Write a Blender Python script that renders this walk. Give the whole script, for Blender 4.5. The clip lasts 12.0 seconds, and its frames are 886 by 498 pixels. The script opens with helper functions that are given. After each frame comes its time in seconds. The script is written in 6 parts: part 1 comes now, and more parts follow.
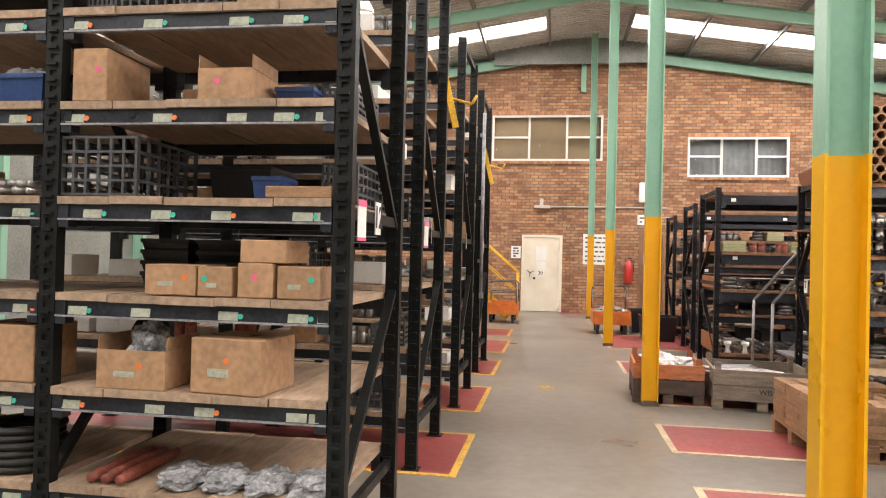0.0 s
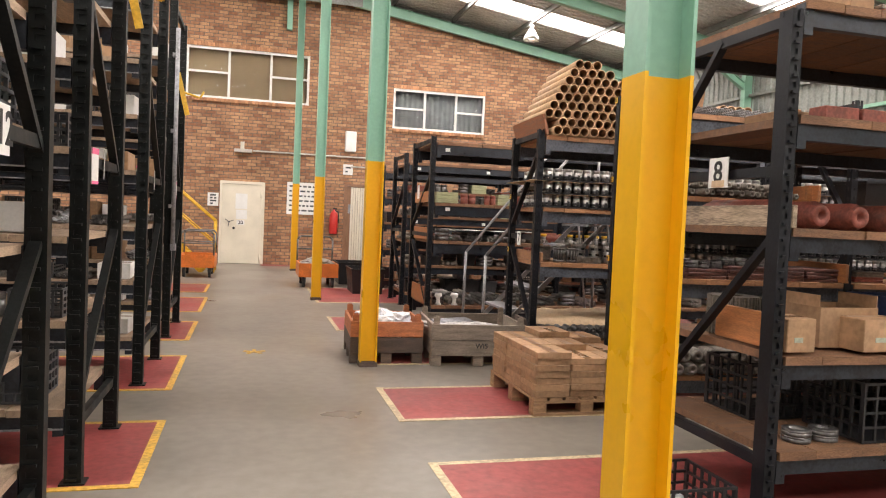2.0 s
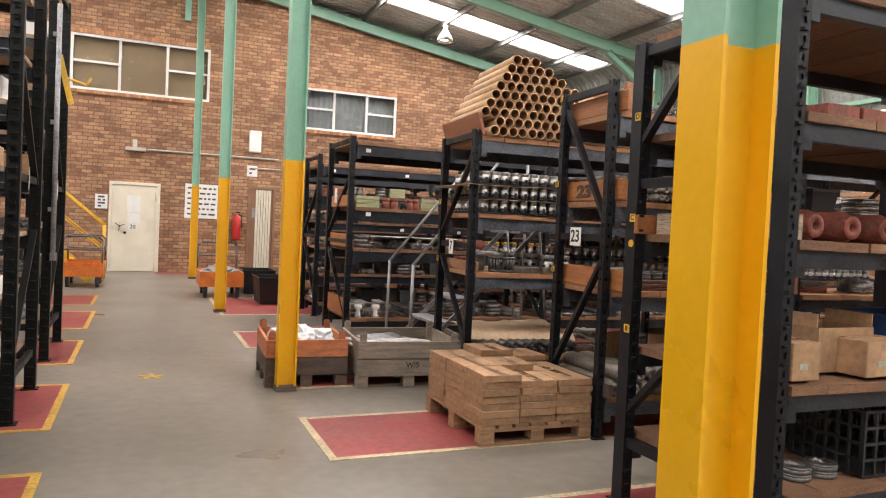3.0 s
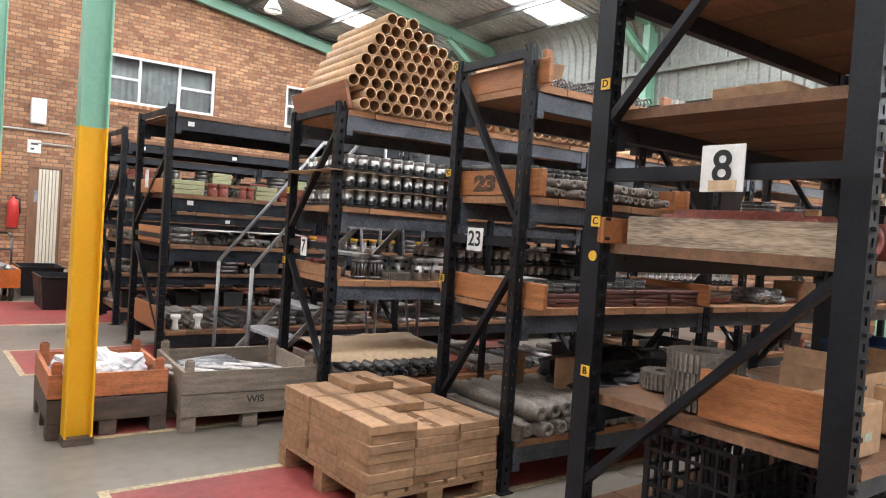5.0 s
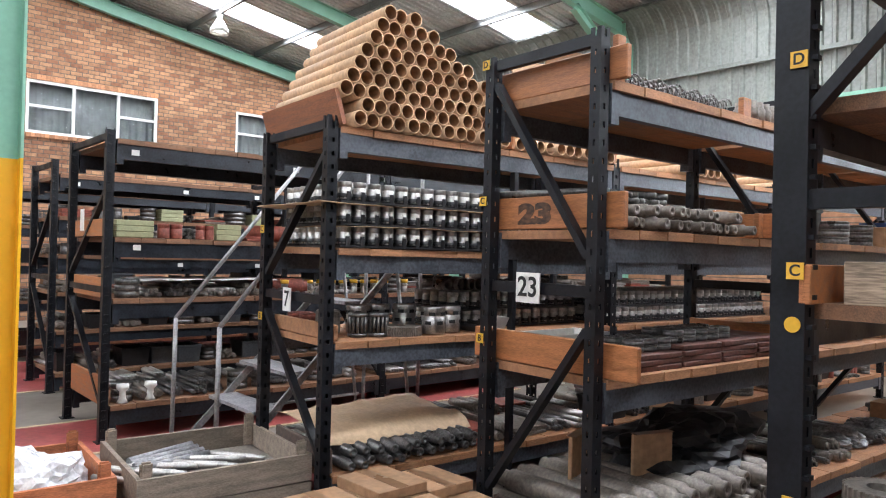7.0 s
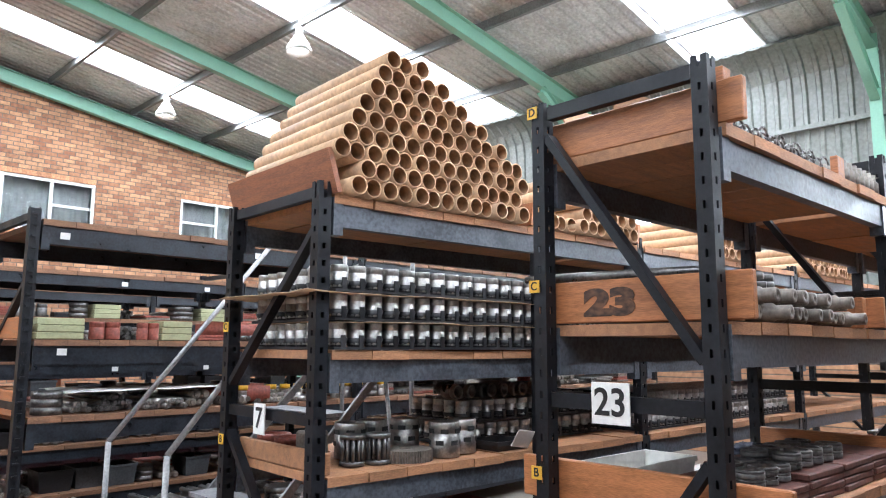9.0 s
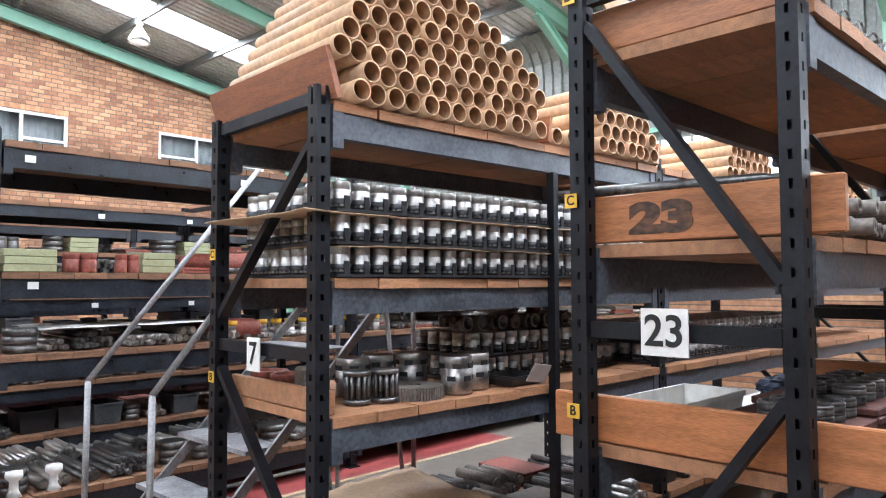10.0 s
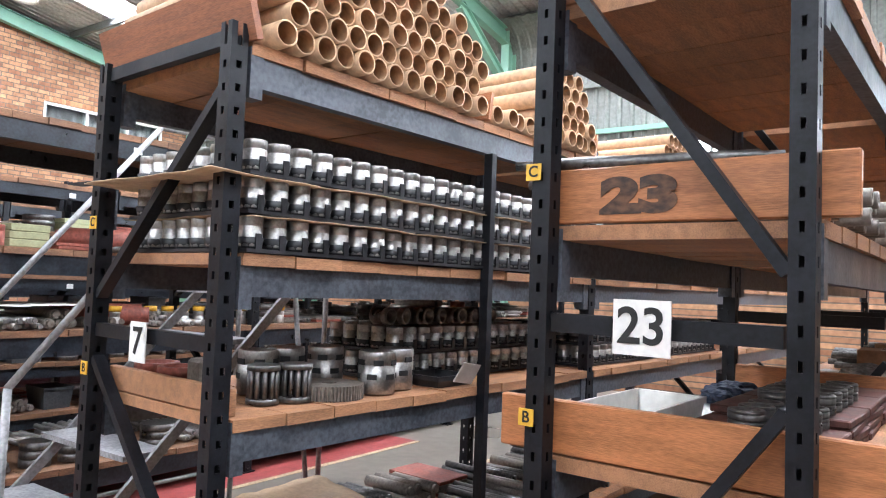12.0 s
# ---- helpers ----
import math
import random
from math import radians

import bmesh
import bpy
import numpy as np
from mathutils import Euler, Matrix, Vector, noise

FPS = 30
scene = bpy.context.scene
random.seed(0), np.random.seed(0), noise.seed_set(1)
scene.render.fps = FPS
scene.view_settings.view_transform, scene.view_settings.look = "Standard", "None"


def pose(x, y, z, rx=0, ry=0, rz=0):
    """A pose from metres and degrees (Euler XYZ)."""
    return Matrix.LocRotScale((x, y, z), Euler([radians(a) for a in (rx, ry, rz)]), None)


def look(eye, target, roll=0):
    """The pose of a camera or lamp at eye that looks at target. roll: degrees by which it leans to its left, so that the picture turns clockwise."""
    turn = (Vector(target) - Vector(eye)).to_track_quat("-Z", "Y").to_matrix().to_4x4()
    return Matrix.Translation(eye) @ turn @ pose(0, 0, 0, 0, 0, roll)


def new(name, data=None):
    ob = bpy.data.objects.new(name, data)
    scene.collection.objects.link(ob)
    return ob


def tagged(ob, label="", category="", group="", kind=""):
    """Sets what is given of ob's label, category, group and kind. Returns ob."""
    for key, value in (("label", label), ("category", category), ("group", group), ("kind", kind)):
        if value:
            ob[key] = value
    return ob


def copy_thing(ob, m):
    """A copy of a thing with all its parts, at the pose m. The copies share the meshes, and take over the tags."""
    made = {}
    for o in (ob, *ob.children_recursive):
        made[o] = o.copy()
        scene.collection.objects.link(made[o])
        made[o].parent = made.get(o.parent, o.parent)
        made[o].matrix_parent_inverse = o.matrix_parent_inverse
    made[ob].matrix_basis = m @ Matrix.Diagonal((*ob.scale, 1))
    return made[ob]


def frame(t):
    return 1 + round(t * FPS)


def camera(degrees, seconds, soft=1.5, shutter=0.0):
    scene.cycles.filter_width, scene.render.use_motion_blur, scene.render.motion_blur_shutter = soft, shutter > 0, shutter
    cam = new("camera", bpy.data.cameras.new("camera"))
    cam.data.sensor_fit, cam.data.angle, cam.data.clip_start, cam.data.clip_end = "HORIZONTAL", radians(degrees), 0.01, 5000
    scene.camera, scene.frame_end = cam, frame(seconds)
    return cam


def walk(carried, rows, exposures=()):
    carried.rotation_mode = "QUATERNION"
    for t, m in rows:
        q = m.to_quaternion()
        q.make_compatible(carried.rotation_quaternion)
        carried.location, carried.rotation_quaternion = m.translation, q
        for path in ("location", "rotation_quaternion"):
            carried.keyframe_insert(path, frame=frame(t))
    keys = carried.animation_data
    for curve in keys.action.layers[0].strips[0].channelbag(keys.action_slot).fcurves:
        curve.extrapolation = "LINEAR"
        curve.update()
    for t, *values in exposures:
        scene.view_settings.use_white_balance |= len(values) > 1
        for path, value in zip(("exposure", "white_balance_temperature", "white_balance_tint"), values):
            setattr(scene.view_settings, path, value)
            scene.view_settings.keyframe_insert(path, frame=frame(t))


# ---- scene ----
cam = camera(63.4, 12.0, soft=1.1)
PATH = [
    (0, (0.88, 2.667, 1.442), (0.569, 4.643, 1.468), 1.4),
    (0.5, (0.936, 2.922, 1.421), (0.884, 4.92, 1.364), 1.7),
    (1, (0.902, 3.127, 1.397), (1.04, 5.121, 1.323), 2.4),
    (1.5, (0.787, 3.316, 1.425), (1.124, 5.286, 1.35), 2.3),
    (2, (0.77, 3.577, 1.409), (1.285, 5.508, 1.326), 2.5),
    (2.5, (0.782, 3.913, 1.419), (1.305, 5.842, 1.339), 2.5),
    (3, (0.724, 4.231, 1.42), (1.494, 6.076, 1.361), 2.7),
    (3.5, (0.78, 4.54, 1.4), (1.712, 6.308, 1.324), 2.7),
    (3.7, (0.8, 4.681, 1.369), (1.756, 6.437, 1.325), 4.0),
    (5.3, (0.986, 5.651, 1.471), (2.216, 7.227, 1.407), 3.5),
    (5.5, (1.01, 5.77, 1.484), (2.235, 7.35, 1.419), 3.3),
    (6, (1.003, 6.081, 1.529), (2.261, 7.635, 1.485), 2.1),
    (6.5, (1.096, 6.331, 1.521), (2.372, 7.871, 1.499), 1.4),
    (7, (1.251, 6.571, 1.537), (2.568, 8.076, 1.555), 1.4),
    (7.5, (1.29, 6.84, 1.585), (2.657, 8.286, 1.789), 0.9),
    (7.7, (1.295, 6.935, 1.617), (2.68, 8.349, 1.902), 0.2),
    (9.3, (1.614, 7.572, 1.567), (3.041, 8.949, 1.82), 0.0),
    (9.5, (1.634, 7.651, 1.555), (3.078, 9.026, 1.718), -0.2),
    (10, (1.739, 7.797, 1.542), (3.197, 9.164, 1.639), -0.2),
    (10.5, (1.89, 7.921, 1.593), (3.347, 9.287, 1.712), -0.0),
    (11, (1.903, 8.06, 1.591), (3.381, 9.401, 1.724), -0.2),
    (11.5, (1.91, 8.126, 1.544), (3.409, 9.446, 1.651), 0.7),
    (12, (1.955, 8.123, 1.484), (3.582, 9.281, 1.588), 2.2),
]
EXPOSURES = [(0.0, 0.56, 7450, 20), (3.7, 0.38, 6950, 17), (5.5, 0.68, 6450, 14), (6.5, 0.68, 6450, 17), (7.5, 0.58, 5850, 11), (9.5, 0.98, 5850, 13), (11.0, 1.0, 5950, 14), (12.0, 1.2, 5950, 14)]
walk(cam, [(t, look(eye, target, roll)) for t, eye, target, roll in PATH], exposures=EXPOSURES)

# ---- world and light ----
world = bpy.data.worlds.new("world")
scene.world = world
world.use_nodes = True
wn = world.node_tree
sky = wn.nodes.new("ShaderNodeTexSky")
sky.sky_type, sky.sun_disc, sky.sun_elevation, sky.sun_rotation = "NISHITA", False, radians(52), radians(110)
bg = wn.nodes["Background"]
bg.inputs[1].default_value = 0.15
wn.links.new(sky.outputs[0], bg.inputs[0])
sun = new("sun", bpy.data.lights.new("sun", "SUN"))
sun.data.energy, sun.data.angle, sun.data.color = 2.0, radians(0.5), (1, 0.95, 0.88)
sun.matrix_world = look((30, -10, 45), (0, 0, 0))

RIDGE_X, RIDGE_Z, SLOPE = 1.6, 7.6, 0.154
WALL_Y, EAST_X, WEST_X, SOUTH_Y = 23.2, 12.5, -9.3, -6.0


def roof_z(x):
    return RIDGE_Z - SLOPE * abs(x - RIDGE_X)


# skylight strips: y start, y end, x start, x end
SKYLIGHTS = []
for y in (20.6, 15.8, 11.15, 6.4, 1.6, -3.1):
    SKYLIGHTS.append((y, y + 1.02, 2.7, 12.35))
    SKYLIGHTS.append((y, y + 1.02, -9.1, 0.5))
for y0, y1, xa, xb in SKYLIGHTS:
    lamp = new("skylight_daylight", bpy.data.lights.new("skylight_daylight", "AREA"))
    lamp.data.shape, lamp.data.size, lamp.data.size_y = "RECTANGLE", xb - xa, y1 - y0
    lamp.data.energy, lamp.data.color = (280 if xa > 0 else 200), (0.95, 0.98, 1.0)
    xm = (xa + xb) / 2
    tilt = math.atan(SLOPE) * (1 if xm > RIDGE_X else -1)
    lamp.matrix_world = Matrix.Translation((xm, (y0 + y1) / 2, roof_z(xm) + 0.02)) @ Matrix.Rotation(tilt, 4, "Y")


# ---- materials ----
def mat(name, color, rough=0.6, metal=0.0, var=0.25, scale=6.0, bump=0.15, fine=60.0, stretch=(1, 1, 1), island=0.0, spec=0.5):
    m = bpy.data.materials.new(name)
    m.use_nodes = True
    nt = m.node_tree
    n, l = nt.nodes, nt.links
    b = n["Principled BSDF"]
    tc = n.new("ShaderNodeTexCoord")
    mp = n.new("ShaderNodeMapping")
    mp.inputs["Scale"].default_value = stretch
    info = n.new("ShaderNodeObjectInfo")
    add = n.new("ShaderNodeVectorMath")
    l.new(tc.outputs["Object"], mp.inputs[0])
    l.new(mp.outputs[0], add.inputs[0])
    mul = n.new("ShaderNodeMath")
    mul.operation = "MULTIPLY"
    mul.inputs[1].default_value = 40.0
    l.new(info.outputs["Random"], mul.inputs[0])
    l.new(mul.outputs[0], add.inputs[1])
    n1 = n.new("ShaderNodeTexNoise")
    n1.inputs["Scale"].default_value, n1.inputs["Detail"].default_value = scale, 5
    n2 = n.new("ShaderNodeTexNoise")
    n2.inputs["Scale"].default_value, n2.inputs["Detail"].default_value = fine, 4
    l.new(add.outputs[0], n1.inputs[0])
    l.new(add.outputs[0], n2.inputs[0])
    mix = n.new("ShaderNodeMath")
    mix.operation = "ADD"
    l.new(n1.outputs[0], mix.inputs[0])
    l.new(n2.outputs[0], mix.inputs[1])
    ramp = n.new("ShaderNodeMapRange")
    ramp.inputs[1].default_value, ramp.inputs[2].default_value = 0.78, 1.22
    ramp.inputs[3].default_value, ramp.inputs[4].default_value = 1 - var, 1 + var
    l.new(mix.outputs[0], ramp.inputs[0])
    hsv = n.new("ShaderNodeHueSaturation")
    hsv.inputs["Color"].default_value = (*color, 1)
    last = ramp.outputs[0]
    if island:
        geo = n.new("ShaderNodeNewGeometry")
        pick = n.new("ShaderNodeMath")
        pick.operation = "ADD"
        l.new(info.outputs["Random"], pick.inputs[0])
        l.new(geo.outputs["Random Per Island"], pick.inputs[1])
        wrap = n.new("ShaderNodeMath")
        wrap.operation = "FRACT"
        l.new(pick.outputs[0], wrap.inputs[0])
        r2 = n.new("ShaderNodeMapRange")
        r2.inputs[3].default_value, r2.inputs[4].default_value = 1 - island, 1 + island
        l.new(wrap.outputs[0], r2.inputs[0])
        m2 = n.new("ShaderNodeMath")
        m2.operation = "MULTIPLY"
        l.new(last, m2.inputs[0])
        l.new(r2.outputs[0], m2.inputs[1])
        last = m2.outputs[0]
    l.new(last, hsv.inputs["Value"])
    l.new(hsv.outputs[0], b.inputs["Base Color"])
    rr = n.new("ShaderNodeMapRange")
    rr.inputs[1].default_value, rr.inputs[2].default_value = 0.3, 0.7
    rr.inputs[3].default_value, rr.inputs[4].default_value = max(0.05, rough - 0.12), min(1, rough + 0.12)
    l.new(n1.outputs[0], rr.inputs[0])
    l.new(rr.outputs[0], b.inputs["Roughness"])
    b.inputs["Metallic"].default_value = metal
    b.inputs["Specular IOR Level"].default_value = spec
    if bump:
        bp = n.new("ShaderNodeBump")
        bp.inputs["Strength"].default_value, bp.inputs["Distance"].default_value = bump, 0.004
        l.new(n2.outputs[0], bp.inputs["Height"])
        l.new(bp.outputs[0], b.inputs["Normal"])
    return m


def brick_material():
    m = bpy.data.materials.new("face_brick")
    m.use_nodes = True
    nt = m.node_tree
    n, l = nt.nodes, nt.links
    b = n["Principled BSDF"]
    tc = n.new("ShaderNodeTexCoord")
    sep = n.new("ShaderNodeSeparateXYZ")
    comb = n.new("ShaderNodeCombineXYZ")
    l.new(tc.outputs["Object"], sep.inputs[0])
    l.new(sep.outputs["X"], comb.inputs["X"])
    l.new(sep.outputs["Z"], comb.inputs["Y"])
    t = n.new("ShaderNodeTexBrick")
    t.inputs["Scale"].default_value = 1.0
    t.inputs["Brick Width"].default_value, t.inputs["Row Height"].default_value = 0.232, 0.086
    t.inputs["Mortar Size"].default_value, t.inputs["Mortar Smooth"].default_value, t.inputs["Bias"].default_value = 0.011, 0.3, -0.1
    t.inputs["Color1"].default_value = (0.25, 0.11, 0.058, 1)
    t.inputs["Color2"].default_value = (0.47, 0.255, 0.135, 1)
    t.inputs["Mortar"].default_value = (0.15, 0.105, 0.075, 1)
    l.new(comb.outputs[0], t.inputs[0])
    nz = n.new("ShaderNodeTexNoise")
    nz.inputs["Scale"].default_value, nz.inputs["Detail"].default_value = 1.3, 6
    l.new(tc.outputs["Object"], nz.inputs[0])
    nf = n.new("ShaderNodeTexNoise")
    nf.inputs["Scale"].default_value, nf.inputs["Detail"].default_value = 14, 5
    l.new(tc.outputs["Object"], nf.inputs[0])
    sm = n.new("ShaderNodeMath")
    sm.operation = "ADD"
    l.new(nz.outputs[0], sm.inputs[0])
    l.new(nf.outputs[0], sm.inputs[1])
    mr = n.new("ShaderNodeMapRange")
    mr.inputs[1].default_value, mr.inputs[2].default_value, mr.inputs[3].default_value, mr.inputs[4].default_value = 0.6, 1.4, 0.6, 1.4
    l.new(sm.outputs[0], mr.inputs[0])
    hs = n.new("ShaderNodeHueSaturation")
    l.new(t.outputs["Color"], hs.inputs["Color"])
    l.new(mr.outputs[0], hs.inputs["Value"])
    l.new(hs.outputs[0], b.inputs["Base Color"])
    b.inputs["Roughness"].default_value = 0.85
    bp = n.new("ShaderNodeBump")
    bp.inputs["Strength"].default_value, bp.inputs["Distance"].default_value = 0.6, 0.012
    bp.invert = True
    l.new(t.outputs["Fac"], bp.inputs["Height"])
    l.new(bp.outputs[0], b.inputs["Normal"])
    return m


M_BRICK = brick_material()
M_FLOOR = mat("worn_concrete", (0.2, 0.176, 0.147), 0.38, 0, 0.13, 0.7, 0.05, 11, spec=0.5)
M_PAD = mat("red_floor_paint", (0.3, 0.06, 0.055), 0.5, 0, 0.22, 1.6, 0.05, 22)
M_LINE = mat("yellow_line_paint", (0.62, 0.36, 0.06), 0.5, 0, 0.3, 5, 0.05, 40)
M_LINE_OLD = mat("faded_line_paint", (0.5, 0.4, 0.25), 0.6, 0, 0.3, 5, 0.05, 40)
M_RACK = mat("black_rack_paint", (0.006, 0.007, 0.01), 0.5, 0, 0.45, 7, 0.12, 70, spec=0.35)
M_RACKG = mat("green_black_rack_paint", (0.007, 0.009, 0.009), 0.5, 0, 0.45, 7, 0.12, 70, spec=0.3)
M_BEAM = mat("worn_beam_paint", (0.016, 0.02, 0.027), 0.38, 0.1, 0.5, 9, 0.12, 60)
M_BEAMG = mat("worn_grey_beam_paint", (0.075, 0.084, 0.1), 0.42, 0.15, 0.45, 7, 0.12, 60)
M_LIP = mat("grey_beam_lip", (0.28, 0.28, 0.29), 0.5, 0.2, 0.35, 9, 0.1, 60)
M_PLANK = mat("raw_pine_plank", (0.36, 0.175, 0.085), 0.75, 0, 0.28, 3, 0.3, 30, (2, 10, 10), 0.18)
M_PLANKD = mat("dusty_pine_plank", (0.36, 0.255, 0.175), 0.8, 0, 0.3, 3, 0.3, 30, (10, 2, 10), 0.16)
# the raw pine again, darkened: shade between the shelves put into the colour
M_PLANK_SHADED = mat("shaded_pine_plank", (0.19, 0.095, 0.05), 0.75, 0, 0.35, 3, 0.3, 30, (2, 10, 10), 0.2)
M_BOARD = mat("varnished_pine_board", (0.35, 0.135, 0.05), 0.5, 0, 0.3, 3, 0.2, 25, (14, 1.5, 14), 0.1)
M_GREYWOOD = mat("weathered_grey_wood", (0.25, 0.2, 0.155), 0.85, 0, 0.35, 3, 0.4, 30, (2, 12, 12), 0.2)
M_GREYWOOD_Y = mat("weathered_pale_board", (0.36, 0.27, 0.19), 0.8, 0, 0.5, 2.2, 0.4, 14, (14, 1.5, 14), 0.1)
M_REDBOARD = mat("dark_red_brown_board", (0.26, 0.1, 0.05), 0.6, 0, 0.3, 3, 0.2, 25, (14, 1.5, 14), 0.1)
M_REDWOOD = mat("reddish_stained_wood", (0.38, 0.13, 0.055), 0.75, 0, 0.35, 3, 0.3, 30, (2, 12, 12), 0.2)
M_DARKWOOD = mat("dark_brown_wood", (0.1, 0.07, 0.055), 0.8, 0, 0.4, 3, 0.3, 30, (2, 12, 12), 0.2)
M_PALLET = mat("pallet_pine", (0.34, 0.2, 0.11), 0.8, 0, 0.3, 3, 0.3, 30, (2, 12, 12), 0.2)
M_CARD = mat("brown_cardboard", (0.38, 0.225, 0.125), 0.75, 0, 0.2, 6, 0.08, 30, island=0.12)
M_TAPE = mat("packing_tape", (0.25, 0.14, 0.075), 0.3, 0, 0.12, 4, 0.05, 30)
M_TUBE = mat("kraft_tube", (0.5, 0.315, 0.18), 0.7, 0, 0.2, 5, 0.1, 40, island=0.12)
# darker kraft for the bores: the shade inside a tube as colour
M_TUBE_SHADED = mat("kraft_tube_shaded_inside", (0.36, 0.2, 0.1), 0.8, 0, 0.25, 8, 0.1, 40)
M_STEEL = mat("machined_steel", (0.4, 0.385, 0.365), 0.4, 0.95, 0.25, 12, 0.04, 90)
M_OILY = mat("oily_dark_steel", (0.14, 0.135, 0.13), 0.38, 0.7, 0.4, 10, 0.12, 60)
M_CAST = mat("dull_cast_steel", (0.19, 0.165, 0.14), 0.5, 0.35, 0.35, 8, 0.2, 60)
M_RUST = mat("red_primer_steel", (0.23, 0.06, 0.04), 0.6, 0.1, 0.35, 8, 0.2, 50)
M_BLACKP = mat("black_plastic", (0.014, 0.014, 0.016), 0.45, 0, 0.3, 8, 0.1, 60)
M_GREYP = mat("dark_grey_plastic", (0.06, 0.065, 0.07), 0.5, 0, 0.3, 8, 0.1, 60)
M_BLUEP = mat("blue_plastic", (0.015, 0.05, 0.16), 0.45, 0, 0.25, 8, 0.1, 60)
M_PAPER = mat("white_paper", (0.72, 0.71, 0.68), 0.8, 0, 0.06, 8, 0.05, 60)
M_KRAFT = mat("kraft_paper_sheet", (0.52, 0.37, 0.23), 0.75, 0, 0.12, 5, 0.1, 40)
M_BAG = mat("clear_plastic_wrap", (0.3, 0.31, 0.32), 0.2, 0, 0.35, 18, 0.5, 60)
M_YELLOW = mat("yellow_column_paint", (0.8, 0.42, 0.012), 0.36, 0, 0.035, 3, 0.04, 40)
M_GREEN = mat("mint_green_paint", (0.24, 0.47, 0.35), 0.42, 0, 0.06, 3, 0.04, 40)
M_BLACK = mat("black_ink", (0.012, 0.012, 0.012), 0.6, 0, 0.1, 8, 0)
M_SPRAY = mat("faded_spray_paint", (0.075, 0.035, 0.018), 0.7, 0, 0.7, 14, 0.02, 60)
M_DULLRED = mat("dull_red_brown_casting", (0.115, 0.045, 0.034), 0.62, 0.15, 0.4, 9, 0.2, 50)
M_LABELY = mat("yellow_label", (0.72, 0.42, 0.04), 0.5, 0, 0.1, 8, 0)
M_WHITE = mat("white_paint", (0.74, 0.73, 0.69), 0.5, 0, 0.1, 4, 0.05, 40)
M_CREAM = mat("cream_enamel", (0.68, 0.62, 0.5), 0.45, 0, 0.08, 3, 0.04, 40)
M_SHEET = mat("galvanised_roof_sheet", (0.6, 0.61, 0.6), 0.42, 0.15, 0.25, 1.2, 0.06, 20)
M_CLAD = mat("grey_green_cladding", (0.23, 0.245, 0.225), 0.55, 0.1, 0.2, 1.5, 0.05, 20)
M_PURLIN = mat("galvanised_purlin", (0.2, 0.205, 0.2), 0.5, 0.4, 0.25, 4, 0.05, 40)
M_ORANGE = mat("orange_trolley_paint", (0.62, 0.16, 0.03), 0.45, 0, 0.25, 6, 0.06, 50)
M_YRAIL = mat("yellow_rail_paint", (0.7, 0.4, 0.03), 0.45, 0, 0.2, 6, 0.06, 50)
M_RED = mat("red_enamel", (0.5, 0.03, 0.025), 0.35, 0, 0.12, 6, 0.03, 50)
M_GALV = mat("galvanised_tube", (0.3, 0.3, 0.3), 0.48, 0.6, 0.25, 10, 0.05, 60)
M_GLASSD = mat("dark_window_glass", (0.17, 0.14, 0.11), 0.1, 0, 0.15, 1, 0)
M_CURTAIN = mat("grey_curtain", (0.22, 0.22, 0.22), 0.9, 0, 0.2, 6, 0.1, 40)
M_BLIND = mat("brown_blind", (0.3, 0.2, 0.12), 0.85, 0, 0.12, 3, 0.05, 40)
M_RUBBER = mat("black_rubber", (0.02, 0.02, 0.02), 0.7, 0, 0.2, 9, 0.1, 50)
M_PINK = mat("pink_dot", (0.75, 0.12, 0.25), 0.6, 0, 0.05, 8, 0)
M_TEAL = mat("teal_dot", (0.02, 0.42, 0.3), 0.6, 0, 0.05, 8, 0)
M_ODOT = mat("orange_dot", (0.8, 0.2, 0.05), 0.6, 0, 0.05, 8, 0)
M_CARDLBL = mat("pale_shelf_card", (0.36, 0.39, 0.31), 0.6, 0, 0.15, 30, 0)
M_LIME = mat("pale_green_carton", (0.34, 0.35, 0.2), 0.7, 0, 0.12, 8, 0.05)
M_BROWND = mat("brown_door_veneer", (0.22, 0.11, 0.06), 0.5, 0, 0.2, 3, 0.05, 30, (8, 8, 1))
M_WIRE = mat("light_grey_conduit", (0.5, 0.47, 0.42), 0.5, 0, 0.15, 6, 0.05)


def glass_material():
    m = bpy.data.materials.new("clear_glass")
    m.use_nodes = True
    b = m.node_tree.nodes["Principled BSDF"]
    b.inputs["Base Color"].default_value = (0.9, 0.95, 0.95, 1)
    b.inputs["Transmission Weight"].default_value = 1.0
    b.inputs["Roughness"].default_value = 0.02
    b.inputs["IOR"].default_value = 1.05
    return m


def emit_material(name, color, strength):
    m = bpy.data.materials.new(name)
    m.use_nodes = True
    b = m.node_tree.nodes["Principled BSDF"]
    b.inputs["Emission Color"].default_value = (*color, 1)
    b.inputs["Emission Strength"].default_value = strength
    return m


M_GLASS = glass_material()
M_SKY = emit_material("overcast_sky", (0.93, 0.97, 1.0), 3.5)
M_BULB = emit_material("lamp_bulb", (1, 0.97, 0.9), 9.0)


# ---- building blocks ----
def box(bm, x0, x1, y0, y1, z0, z1):
    v = [bm.verts.new((x, y, z)) for z in (z0, z1) for y in (y0, y1) for x in (x0, x1)]
    for f in ((0, 2, 3, 1), (4, 5, 7, 6), (0, 1, 5, 4), (2, 6, 7, 3), (0, 4, 6, 2), (1, 3, 7, 5)):
        bm.faces.new([v[i] for i in f])


